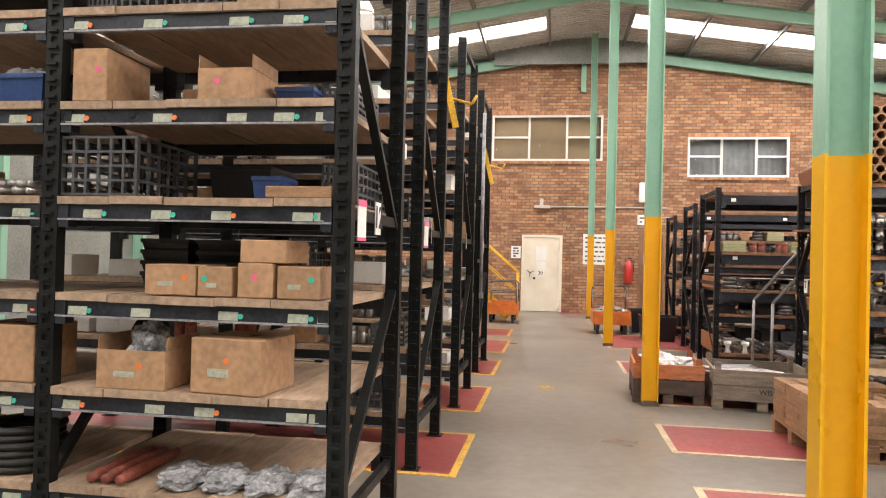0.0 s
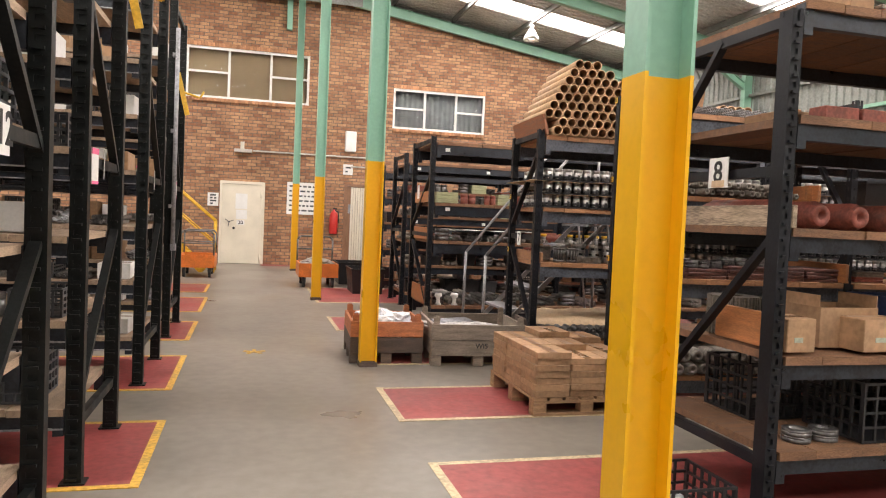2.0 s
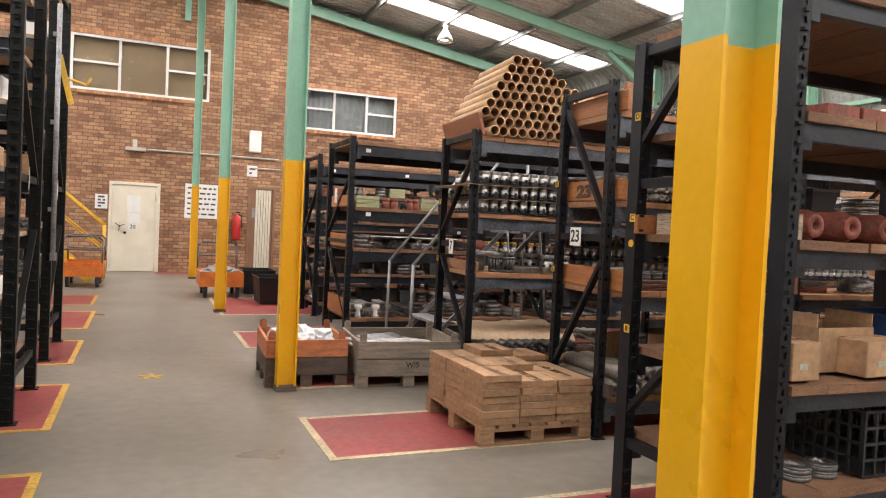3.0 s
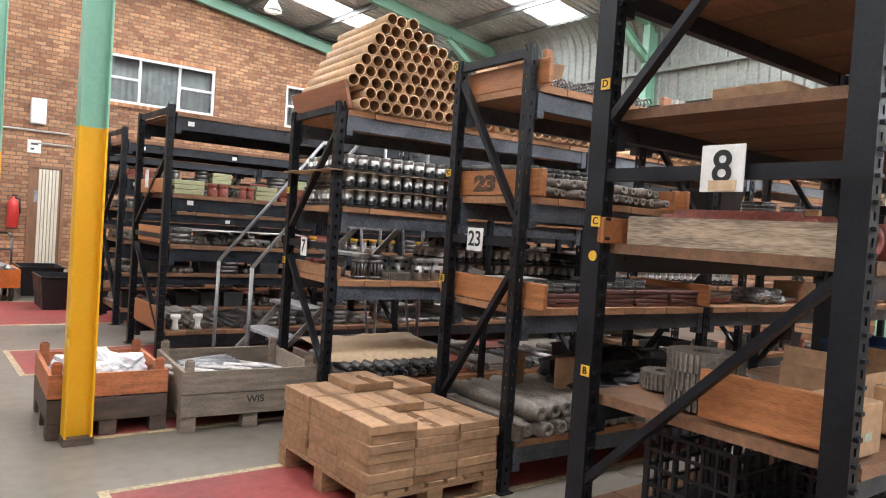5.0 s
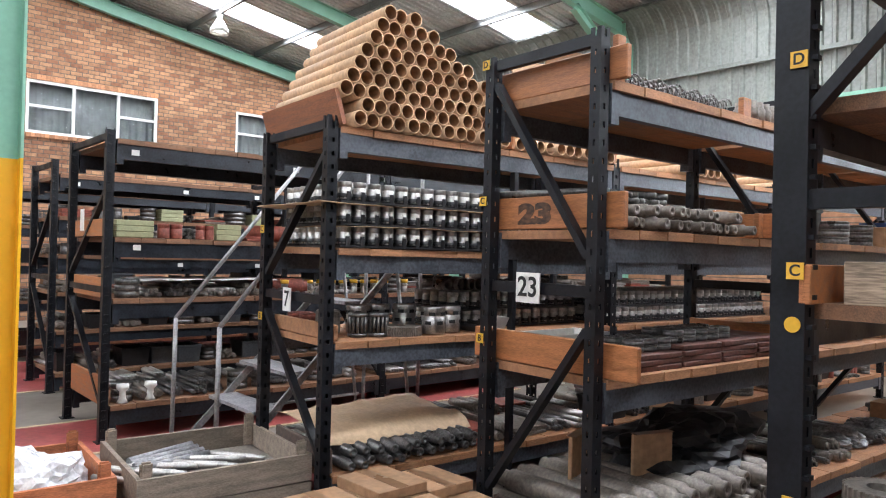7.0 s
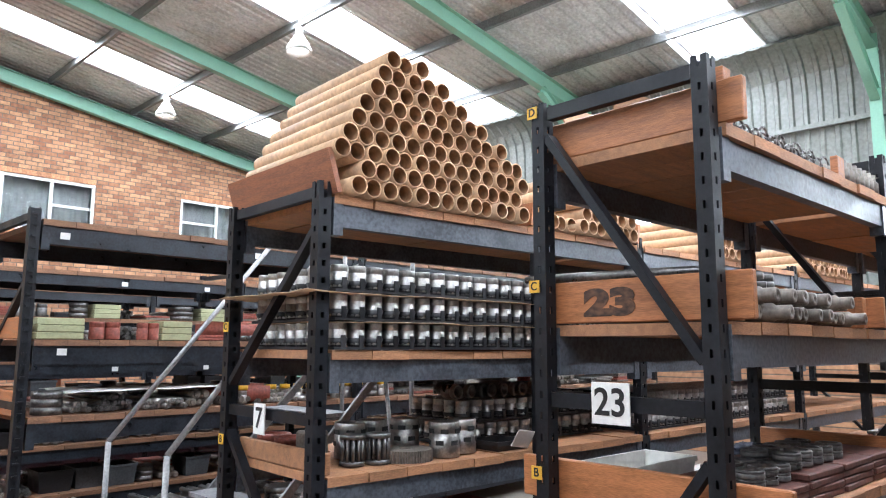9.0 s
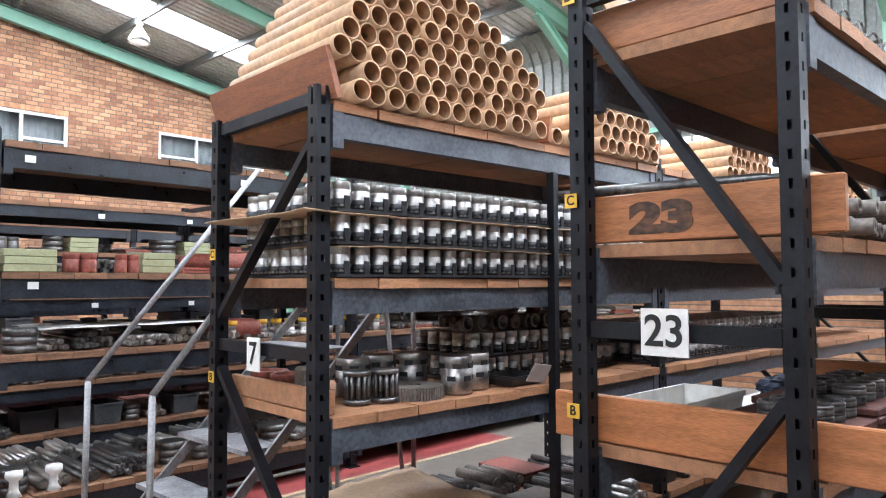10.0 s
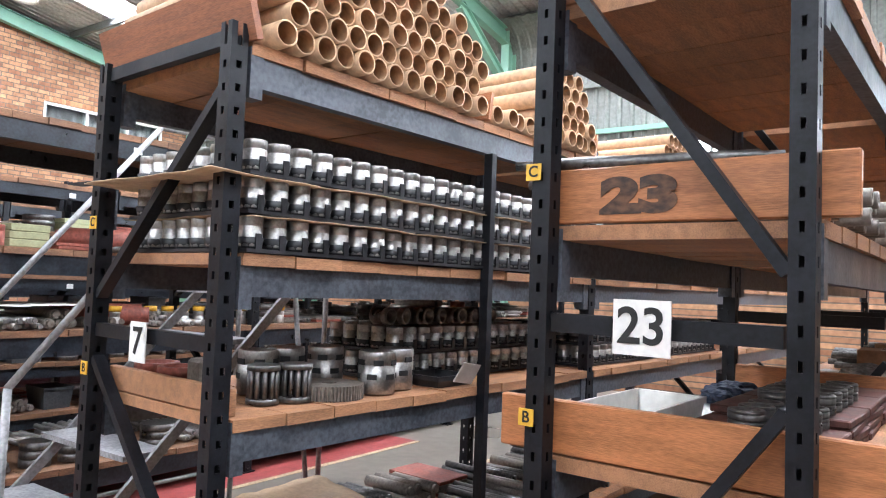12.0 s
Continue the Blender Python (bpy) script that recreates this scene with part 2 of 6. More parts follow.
def bar(bm, a, b, w, h, up=(0, 0, 1)):
    a, b = Vector(a), Vector(b)
    d = (b - a).normalized()
    s = d.cross(Vector(up))
    s = (s if s.length > 1e-4 else d.cross(Vector((0, 1, 0)))).normalized()
    u = s.cross(d)
    v = [bm.verts.new(p + s * i * w / 2 + u * j * h / 2) for p in (a, b) for i, j in ((-1, -1), (1, -1), (1, 1), (-1, 1))]
    for f in ((3, 2, 1, 0), (4, 5, 6, 7), (0, 1, 5, 4), (1, 2, 6, 5), (2, 3, 7, 6), (3, 0, 4, 7)):
        bm.faces.new([v[i] for i in f])


def rod(bm, a, b, r, seg=12, r2=None, caps=True):
    a, b = Vector(a), Vector(b)
    d = (b - a).normalized()
    s = d.orthogonal().normalized()
    u = d.cross(s)
    rings = []
    for p, q in ((a, r), (b, r if r2 is None else r2)):
        rings.append([bm.verts.new(p + (s * math.cos(k * math.tau / seg) + u * math.sin(k * math.tau / seg)) * q) for k in range(seg)])
    for k in range(seg):
        f = bm.faces.new((rings[0][k], rings[0][(k + 1) % seg], rings[1][(k + 1) % seg], rings[1][k]))
        f.smooth = True
    if caps:
        bm.faces.new(rings[0][::-1])
        bm.faces.new(rings[1])


def lathe(bm, profile, seg=20, axis="Z"):
    """Turns a closed or open profile of (radius, height) about an axis."""
    rings = []
    for r, h in profile:
        ring = []
        for k in range(seg):
            c, s = r * math.cos(k * math.tau / seg), r * math.sin(k * math.tau / seg)
            ring.append(bm.verts.new((c, s, h) if axis == "Z" else (c, h, s) if axis == "Y" else (h, c, s)))
        rings.append(ring)
    for a, b in zip(rings, rings[1:]):
        for k in range(seg):
            f = bm.faces.new((a[k], a[(k + 1) % seg], b[(k + 1) % seg], b[k]))
            f.smooth = True
    bmesh.ops.recalc_face_normals(bm, faces=bm.faces)


def pipe(bm, points, r, seg=8):
    for a, b in zip(points, points[1:]):
        rod(bm, a, b, r, seg)


def mesh_of(name, bm, *materials):
    me = bpy.data.meshes.new(name)
    bm.to_mesh(me)
    bm.free()
    for m in materials:
        me.materials.append(m)
    return me


def part(name, bm, material, parent, label=""):
    ob = new(name, mesh_of(name, bm, material) if isinstance(bm, bmesh.types.BMesh) else bm)
    ob.parent = parent
    return tagged(ob, label)


def thing(name, label, category, group="", m=None, kind=""):
    ob = new(name)
    ob.empty_display_size = 0.1
    if m is not None:
        ob.matrix_world = m
    return tagged(ob, label, category, group, kind)


def solo(name, bm, material, label, category, group="", kind="", m=None):
    ob = new(name, mesh_of(name, bm, material) if isinstance(bm, bmesh.types.BMesh) else bm)
    if m is not None:
        ob.matrix_world = m
    return tagged(ob, label, category, group, kind)


def standing():
    """The names of all that stands so far; settle() moves what is built after it."""
    return {ob.name for ob in scene.collection.objects}


def settle(before, start, at, turn=0.0):
    """Carries the things built since from a start point to their place and turns them about it."""
    m = Matrix.Translation(at) @ Matrix.Rotation(radians(turn), 4, "Z") @ Matrix.Translation(-Vector(start))
    for ob in scene.collection.objects:
        if ob.parent is None and ob.name not in before:
            ob.matrix_world = m @ ob.matrix_basis


def nb():
    return bmesh.new()


def bevelled(w, d, h, r=0.004):
    bm = nb()
    box(bm, -w / 2, w / 2, -d / 2, d / 2, 0, h)
    bmesh.ops.bevel(bm, geom=bm.edges[:], offset=r, segments=1, affect="EDGES")
    return bm


def text_mesh(s, size, material, weight=0.016):
    cu = bpy.data.curves.new("text", "FONT")
    cu.body, cu.size, cu.align_x, cu.align_y, cu.extrude, cu.offset = s, size, "CENTER", "CENTER", 0.0008, size * weight
    ob = bpy.data.objects.new("text_tmp", cu)
    scene.collection.objects.link(ob)
    me = bpy.data.meshes.new_from_object(ob.evaluated_get(bpy.context.evaluated_depsgraph_get()))
    bpy.data.objects.remove(ob)
    me.materials.clear()
    me.materials.append(material)
    return me


# ---- setting ----
def quad_sheet(bm, x0, x1, y0, y1, zf, nx=1):
    xs = [x0 + (x1 - x0) * i / nx for i in range(nx + 1)]
    rows = [[bm.verts.new((x, y, zf(x))) for x in xs] for y in (y0, y1)]
    for i in range(nx):
        bm.faces.new((rows[0][i], rows[0][i + 1], rows[1][i + 1], rows[1][i]))


bm = nb()
box(bm, WEST_X - 1, EAST_X + 1, SOUTH_Y - 1, WALL_Y + 1, -0.2, 0)
solo("floor", bm, M_FLOOR, "worn grey concrete warehouse floor with stains", "floor", kind="structure")

# painted storage pads with yellow borders
def pad(x0, x1, y0, y1, line, old=False):
    bm = nb()
    box(bm, x0, x1, y0, y1, -0.01, 0.004)
    p = solo("floor_pad", bm, M_PAD, "red painted storage area on the concrete floor", "floor marking", "floor pads", "structure")
    w = 0.05
    for a in ((x0, x1, y0 - w, y0), (x0, x1, y1, y1 + w), (line - w / 2, line + w / 2, y0 - w, y1 + w)):
        bm = nb()
        box(bm, *a, -0.01, 0.0045)
        part("border_line", bm, M_LINE_OLD if old else M_LINE, p, "yellow painted border line")


for y0, y1, line in ((5.5, 6.7, 0.26), (7.42, 8.52, 0.235), (9.45, 10.72, 0.18), (11.65, 12.9, 0.13), (13.87, 15.45, 0.1), (16.3, 17.6, 0.02)):
    pad(-3.4, line - 0.025, y0, y1, line)
for y0, y1 in ((6.4, 7.48), (8.42, 9.3), (10.3, 11.35), (12.3, 13.4), (15.1, 17.3)):
    pad(1.84, 7.5, y0, y1, 1.815, True)
bm = nb()
for k in range(5):
    a = math.radians(90 + 72 * k)
    bar(bm, (0.825, 10.95, 0.002), (0.825 + 0.11 * math.cos(a), 10.95 + 0.11 * math.sin(a), 0.002), 0.035, 0.005)
solo("floor_mark", bm, M_LINE, "worn yellow painted mark on the concrete floor", "floor marking", kind="structure")
bm = nb()
box(bm, 1.0, 3.3, WALL_Y - 0.5, WALL_Y - 0.02, -0.01, 0.004)
solo("floor_strip", bm, M_PAD, "red painted strip along the brick wall", "floor marking", kind="structure")

# brick end wall with its window openings: columns of blocks round the openings
WINDOWS = [(-1.0, 2.12, 4.28, 5.59), (4.41, 7.06, 3.85, 4.955), (8.95, 11.65, 3.85, 4.955)]
DOORS = [(-0.08, 1.06, 0.0, 2.17), (3.15, 3.85, 0.0, 2.25)]


def north_top(x):
    return roof_z(x) - 0.32


bm = nb()
cuts = sorted({WEST_X, EAST_X, RIDGE_X, *[v for w in WINDOWS + DOORS for v in w[:2]]})
for a, b in zip(cuts, cuts[1:]):
    mid = (a + b) / 2
    spans, z = [], 0.0
    for w in sorted([w for w in WINDOWS + DOORS if w[0] < mid < w[1]], key=lambda w: w[2]):
        if w[2] > z:
            spans.append((z, w[2]))
        z = w[3]
    for z0, z1 in spans:
        box(bm, a, b, WALL_Y, WALL_Y + 0.23, z0, z1)
    v = [bm.verts.new(p) for p in ((a, WALL_Y, z), (b, WALL_Y, z), (b, WALL_Y, north_top(b)), (a, WALL_Y, north_top(a)),
                                   (a, WALL_Y + 0.23, z), (b, WALL_Y + 0.23, z), (b, WALL_Y + 0.23, north_top(b)), (a, WALL_Y + 0.23, north_top(a)))]
    for f in ((0, 1, 2, 3), (7, 6, 5, 4), (3, 2, 6, 7), (4, 5, 1, 0), (0, 3, 7, 4), (1, 5, 6, 2)):
        bm.faces.new([v[i] for i in f])
solo("wall_north", bm, M_BRICK, "multi-toned brown face brick gable wall", "wall", kind="structure")
# brick-on-edge lintels and sills
for i, w in enumerate(WINDOWS):
    for nm, z0, z1, dy in (("lintel", w[3], w[3] + 0.11, 0.004), ("window_sill", w[2] - 0.09, w[2], 0.05)):
        bm = nb()
        n = int((w[1] - w[0]) / 0.086)
        for k in range(n):
            x = w[0] + (w[1] - w[0]) * k / n
            box(bm, x + 0.004, x + (w[1] - w[0]) / n - 0.004, WALL_Y - dy, WALL_Y + 0.1, z0 + 0.004, z1 - 0.004)
        solo(nm, bm, mat("soldier_brick_%d" % i, (0.42, 0.2, 0.1), 0.85, 0, 0.25, 3, 0.3, 30, island=0.3), "course of bricks on edge by a window", "brick trim", kind="structure")

# left, right and rear walls
bm = nb()
box(bm, WEST_X - 0.2, WEST_X, SOUTH_Y, WALL_Y + 0.23, 0, roof_z(WEST_X))
solo("wall_west", bm, M_CLAD, "plain grey wall behind the racks", "wall", kind="structure")
bm = nb()
box(bm, WEST_X - 0.2, EAST_X + 0.2, SOUTH_Y - 0.2, SOUTH_Y, 0, 8.2)
solo("wall_south", bm, M_CLAD, "plain grey wall closing the warehouse", "wall", kind="structure")


def ribbed(bm, y0, y1, z0, z1, x, pitch=0.2, depth=0.035):
    """Vertical ribbed sheet in the plane x, with a curved top at the eaves where z1 is the eave."""
    prof = []
    y = y0
    while y < y1:
        for dy, dx in ((0, 0), (0.11, 0), (0.13, -depth), (0.18, -depth)):
            prof.append((min(y + dy, y1), dx))
        y += pitch
    prof.append((y1, 0))
    curve = [(0, z0), (0, z1 - 0.6), (-0.04, z1 - 0.35), (-0.16, z1 - 0.15), (-0.36, z1), (-0.5, z1 + 0.05)] if z1 > 5 else [(0, z0), (0, z1)]
    rows = [[bm.verts.new((x + cx + dx, y, z)) for y, dx in prof] for cx, z in curve]
    for a, b in zip(rows, rows[1:]):
        for i in range(len(prof) - 1):
            bm.faces.new((a[i], a[i + 1], b[i + 1], b[i]))


EWIN = (3.0, 13.6, 3.1, 3.85)
bm = nb()
ribbed(bm, SOUTH_Y, WALL_Y, EWIN[3], 5.9, EAST_X)
ribbed(bm, SOUTH_Y, EWIN[0], 2.4, EWIN[3], EAST_X)
ribbed(bm, EWIN[1], WALL_Y, 2.4, EWIN[3], EAST_X)
ribbed(bm, EWIN[0], EWIN[1], 2.4, EWIN[2], EAST_X)
box(bm, EAST_X + 0.06, EAST_X + 0.1, SOUTH_Y, WALL_Y, EWIN[3], 6.0)
ob = solo("wall_east", bm, M_CLAD, "ribbed grey metal cladding with a curved eave", "wall", kind="structure")
bm = nb()
box(bm, EAST_X - 0.02, EAST_X + 0.2, SOUTH_Y, WALL_Y, 0, 2.4)
solo("wall_east_base", bm, M_BRICK, "brick base of the side wall", "wall", kind="structure")
w = thing("window_1", "long steel window with bright panes high in the side wall", "window", kind="structure")
bm = nb()
y = EWIN[0]
while y < EWIN[1] + 0.01:
    box(bm, EAST_X - 0.03, EAST_X + 0.03, y - 0.02, y + 0.02, EWIN[2], EWIN[3])
    y += 0.53
for z in (EWIN[2], (EWIN[2] + EWIN[3]) / 2, EWIN[3]):
    box(bm, EAST_X - 0.028, EAST_X + 0.028, EWIN[0], EWIN[1], z - 0.02, z + 0.02)
part("window_frame", bm, M_CLAD, w)
y = EWIN[0]
while y < EWIN[1] - 0.2:
    bm = nb()
    box(bm, EAST_X - 0.004, EAST_X + 0.004, y + 0.025, y + 0.505, EWIN[2] + 0.02, EWIN[3] - 0.02)
    part("pane", bm, M_GLASS, w).visible_shadow = False
    y += 0.53
lamp = new("window_daylight", bpy.data.lights.new("window_daylight", "AREA"))
lamp.data.shape, lamp.data.size, lamp.data.size_y, lamp.data.energy = "RECTANGLE", 0.7, 10.4, 230
lamp.matrix_world = Matrix.Translation((EAST_X + 0.25, (EWIN[0] + EWIN[1]) / 2, 3.48)) @ Matrix.Rotation(radians(90), 4, "Y")
# girts along the side wall
for z in (4.0, 4.75):
    bm = nb()
    bar(bm, (EAST_X - 0.08, SOUTH_Y, z), (EAST_X - 0.08, WALL_Y, z), 0.07, 0.07)
    solo("trim", bm, M_GREEN if z < 4.5 else M_CLAD, "horizontal steel rail along the side wall", "wall rail", kind="structure")

# roof sheets with openings for the skylights
def roof_sheet(side):
    bm = nb()
    xa, xb = (RIDGE_X, EAST_X + 0.1) if side > 0 else (WEST_X - 0.1, RIDGE_X)
    holes = sorted([(s[0], s[1], s[2], s[3]) for s in SKYLIGHTS if (s[2] > RIDGE_X) == (side > 0)])
    y, lift = SOUTH_Y - 0.2, 0.12
    prof = []
    while y < WALL_Y + 0.55:
        inside = [h for h in holes if h[0] - 0.05 < y < h[1] - 0.01]
        step = 0.17
        x_spans = [(xa, xb)]
        if inside:
            h = inside[0]
            x_spans = [(xa, h[2]), (h[3], xb)]
        for a, b in x_spans:
            if b - a < 0.02:
                continue
            pts = [(y, 0), (y + 0.1, 0), (y + 0.12, 0.03), (y + 0.155, 0.03), (y + step, 0)]
            rows = [[bm.verts.new((x, yy, roof_z(x) + lift + dz)) for yy, dz in pts] for x in (a, b)]
            for i in range(4):
                bm.faces.new((rows[0][i], rows[0][i + 1], rows[1][i + 1], rows[1][i]))
        y += step
    return bm


for side, nm in ((1, "ceiling"), (-1, "ceiling_west")):
    solo(nm, roof_sheet(side), M_SHEET, "corrugated galvanised roof sheeting", "roof", kind="structure")
# rafters, purlins, columns
PORTALS = [-3.7, 0.8, 5.3, 9.8, 14.3, 18.8, 23.05]


def i_beam(bm, a, b, depth, width, t=0.012, up=(0, 0, 1)):
    a, b = Vector(a), Vector(b)
    d = (b - a).normalized()
    s = d.cross(Vector(up)).normalized()
    u = s.cross(d)
    for o in (u * (depth / 2 - t / 2), -u * (depth / 2 - t / 2)):
        bar(bm, a + o, b + o, width, t, up)
    bar(bm, a, b, t, depth - 2 * t, up)


for y in PORTALS:
    r = thing("portal_rafter", "mint green painted steel roof rafter", "rafter", "roof rafters", kind="structure")
    for xe in (EAST_X - 0.15, WEST_X + 0.15):
        bm = nb()
        i_beam(bm, (RIDGE_X, y, RIDGE_Z - 0.22), (xe, y, roof_z(xe) - 0.22), 0.26, 0.13)
        part("rafter", bm, M_GREEN, r)
        sx = 1 if xe > 0 else -1
        bm = nb()
        i_beam(bm, (xe, y, 0), (xe, y, roof_z(xe) - 0.1), 0.26, 0.15, up=(1, 0, 0))
        part("post", bm, M_GREEN, r)
        bm = nb()
        i_beam(bm, (xe - sx * 1.5, y, roof_z(xe - sx * 1.5) - 0.36), (xe - sx * 0.1, y, roof_z(xe) - 1.0), 0.16, 0.12)
        part("haunch", bm, M_GREEN, r)
xs = [2.6 + 1.7 * k for k in range(6)] + [12.2] + [0.6 - 1.7 * k for k in range(6)]
for x in xs:
    bm = nb()
    bar(bm, (x, SOUTH_Y, roof_z(x) + 0.03), (x, WALL_Y, roof_z(x) + 0.03), 0.06, 0.14)
    solo("purlin", bm, M_PURLIN, "galvanised steel roof purlin", "purlin", "roof purlins", "structure")
for y0, y1, xa, xb in SKYLIGHTS:
    bm = nb()
    for y in (y0, y1):
        bar(bm, (xa, y, roof_z(xa) + 0.1), (xb, y, roof_z(xb) + 0.1), 0.03, 0.04)
    solo("skylight_edge", bm, M_WHITE, "pale edge strips of a roof skylight", "skylight trim", "skylights", "structure")
for y0, y1, xa, xb in SKYLIGHTS:
    bm = nb()
    quad_sheet(bm, xa - 0.6, xb + 0.1, y0 - 0.6, y1 + 1.3, lambda x: roof_z(x) + 0.26)
    solo("backdrop", bm, M_SKY, "bright overcast sky seen through the roof lights", "sky", "sky", "structure")
bm = nb()
box(bm, EAST_X + 1.5, EAST_X + 1.52, EWIN[0] - 3, EWIN[1] + 6, 2.4, 6)
solo("backdrop", bm, M_SKY, "bright overcast sky seen through the side windows", "sky", "sky", "structure")
# clad raised ridge panel over the gable
bm = nb()
x = -0.95
while x < 3.4:
    box(bm, x, x + 0.13, WALL_Y - 0.32, WALL_Y - 0.28, 6.95, RIDGE_Z + 0.05)
    box(bm, x + 0.13, x + 0.19, WALL_Y - 0.34, WALL_Y - 0.3, 6.95, RIDGE_Z + 0.05)
    x += 0.19
solo("gable_cladding", bm, M_CLAD, "ribbed grey cladding panel above the brick gable", "cladding", kind="structure")


def column(x0, y, seam):
    c = thing("steel_column", "steel I-column painted yellow below and mint green above", "column", "steel columns", kind="structure")
    x1, f = x0 + 0.157, 0.13
    for nm, z0, z1, m, lb in (("lower_shaft", 0.004, seam, M_YELLOW, "yellow painted lower shaft"), ("upper_shaft", seam, RIDGE_Z - 0.3, M_GREEN, "mint green upper shaft")):
        bm = nb()
        for a, b in ((x0, x0 + 0.012), (x1 - 0.012, x1)):
            box(bm, a, b, y - f / 2, y + f / 2, z0, z1)
        box(bm, x0 + 0.012, x1 - 0.012, y - 0.005, y + 0.005, z0, z1)
        part(nm, bm, m, c, lb)
    bm = nb()
    box(bm, x0 - 0.006, x1 + 0.006, y - f / 2 - 0.006, y + f / 2 + 0.006, 0.001, 0.045)
    part("base", bm, M_DARKWOOD, c, "scuffed dark base")


for x, y, seam in ((1.86, 0.7, 1.85), (1.82, 5.465, 1.85), (1.775, 10.235, 1.92), (1.725, 15.4, 2.01), (1.68, 21.35, 2.11)):
    column(x, y, seam)
bm = nb()
box(bm, 1.48, 1.62, WALL_Y - 0.15, WALL_Y - 0.02, 6.2, 7.2)
solo("gable_bracket", bm, M_GREEN, "short mint green steel stub on the brick gable", "bracket", kind="structure")


# ---- windows and doors in the brick wall ----
def office_window(name, w, label, pane_mat, curtain):
    x0, x1, z0, z1 = w
    o = thing(name, label, "window", kind="structure")
    a, b = x0 + (x1 - x0) * 0.34, x0 + (x1 - x0) * 0.68
    y = WALL_Y + 0.05
    bm = nb()
    for x in (x0 + 0.03, a, b, x1 - 0.03):
        box(bm, x - 0.03, x + 0.03, y - 0.03, y + 0.03, z0, z1)
    for z in (z0 + 0.03, z1 - 0.03):
        box(bm, x0, x1, y - 0.028, y + 0.028, z - 0.03, z + 0.03)
    zm = (z0 + z1) / 2 + 0.02
    box(bm, x0, a, y - 0.027, y + 0.027, zm - 0.025, zm + 0.025)
    box(bm, b, x1, y - 0.027, y + 0.027, zm - 0.025, zm + 0.025)
    part("window_frame", bm, M_WHITE, o)
    for p, q, r, s in ((x0, a, z0, zm), (x0, a, zm, z1), (a, b, z0, z1), (b, x1, z0, zm), (b, x1, zm, z1)):
        bm = nb()
        box(bm, p + 0.03, q - 0.03, y - 0.003, y + 0.003, r + 0.03, s - 0.03)
        part("pane", bm, M_GLASS, o)
    bm = nb()
    if curtain:
        n = 60
        rows = [[bm.verts.new((x0 + (x1 - x0) * k / n, y + 0.16 + 0.025 * math.sin(k * 1.9) + 0.012 * math.sin(k * 0.7), z)) for k in range(n + 1)] for z in (z0, z1)]
        for k in range(n):
            bm.faces.new((rows[0][k], rows[0][k + 1], rows[1][k + 1], rows[1][k])).smooth = True
        part("curtain", bm, M_CURTAIN, o, "hanging grey curtain")
    else:
        box(bm, x0, x1, y + 0.1, y + 0.12, z0, z1)
        part("blind", bm, M_BLIND, o, "closed brown blind")
    return o


office_window("window_2", WINDOWS[0], "white-framed office window with a closed brown blind", M_GLASSD, False)
office_window("window_3", WINDOWS[1], "white-framed office window with grey curtains", M_GLASSD, True)
office_window("window_4", WINDOWS[2], "white-framed office window with a pale sheet behind", M_GLASSD, True)
bm = nb()
box(bm, WEST_X, EAST_X, WALL_Y + 0.5, WALL_Y + 0.6, 0, 8)
solo("wall_north_back", bm, M_CLAD, "plain wall closing the offices behind", "wall", kind="structure")

d = thing("door_1", "cream steel strongroom door with a lever handle and notices", "door", kind="structure")
bm = nb()
for a in ((-0.08, -0.02, 0, 2.17), (0.98, 1.06, 0, 2.17), (-0.02, 0.98, 2.1, 2.17)):
    box(bm, a[0], a[1], WALL_Y - 0.03, WALL_Y + 0.12, a[2], a[3])
part("door_frame", bm, M_CREAM, d)
bm = bevelled(1.0, 0.06, 2.08, 0.006)
leaf = part("door_leaf", bm, M_CREAM, d)
leaf.location = (0.48, WALL_Y + 0.02, 0.012)
bm = nb()
rod(bm, (0.17, WALL_Y - 0.07, 1.1), (0.17, WALL_Y, 1.1), 0.025)
for k in range(3):
    a = k * math.tau / 3 + 0.4
    bar(bm, (0.17, WALL_Y - 0.065, 1.1), (0.17 + 0.12 * math.cos(a), WALL_Y - 0.065, 1.1 + 0.12 * math.sin(a)), 0.02, 0.02, (0, 1, 0))
part("door_handle", bm, M_OILY, d, "dark three-spoke handle")
bm = nb()
rod(bm, (0.29, WALL_Y - 0.03, 0.94), (0.29, WALL_Y, 0.94), 0.035)
part("keyhole", bm, M_BLACK, d)
for z in (0.15, 1.85):
    bm = nb()
    rod(bm, (0.97, WALL_Y - 0.03, z - 0.1), (0.97, WALL_Y - 0.03, z + 0.1), 0.02)
    part("hinge", bm, M_CREAM, d)
for x0, x1, z0, z1 in ((0.32, 0.62, 1.45, 1.85), (0.34, 0.62, 1.18, 1.42), (0.36, 0.56, 1.03, 1.15)):
    bm = nb()
    box(bm, x0, x1, WALL_Y - 0.016, WALL_Y - 0.01, z0, z1)
    part("notice", bm, M_PAPER, d, "white paper notice")
t = part("number", text_mesh("20", 0.13, M_BLACK), None, d, "black number 20")
t.matrix_world = pose(0.46, WALL_Y - 0.019, 1.09, 90, 0, 0)

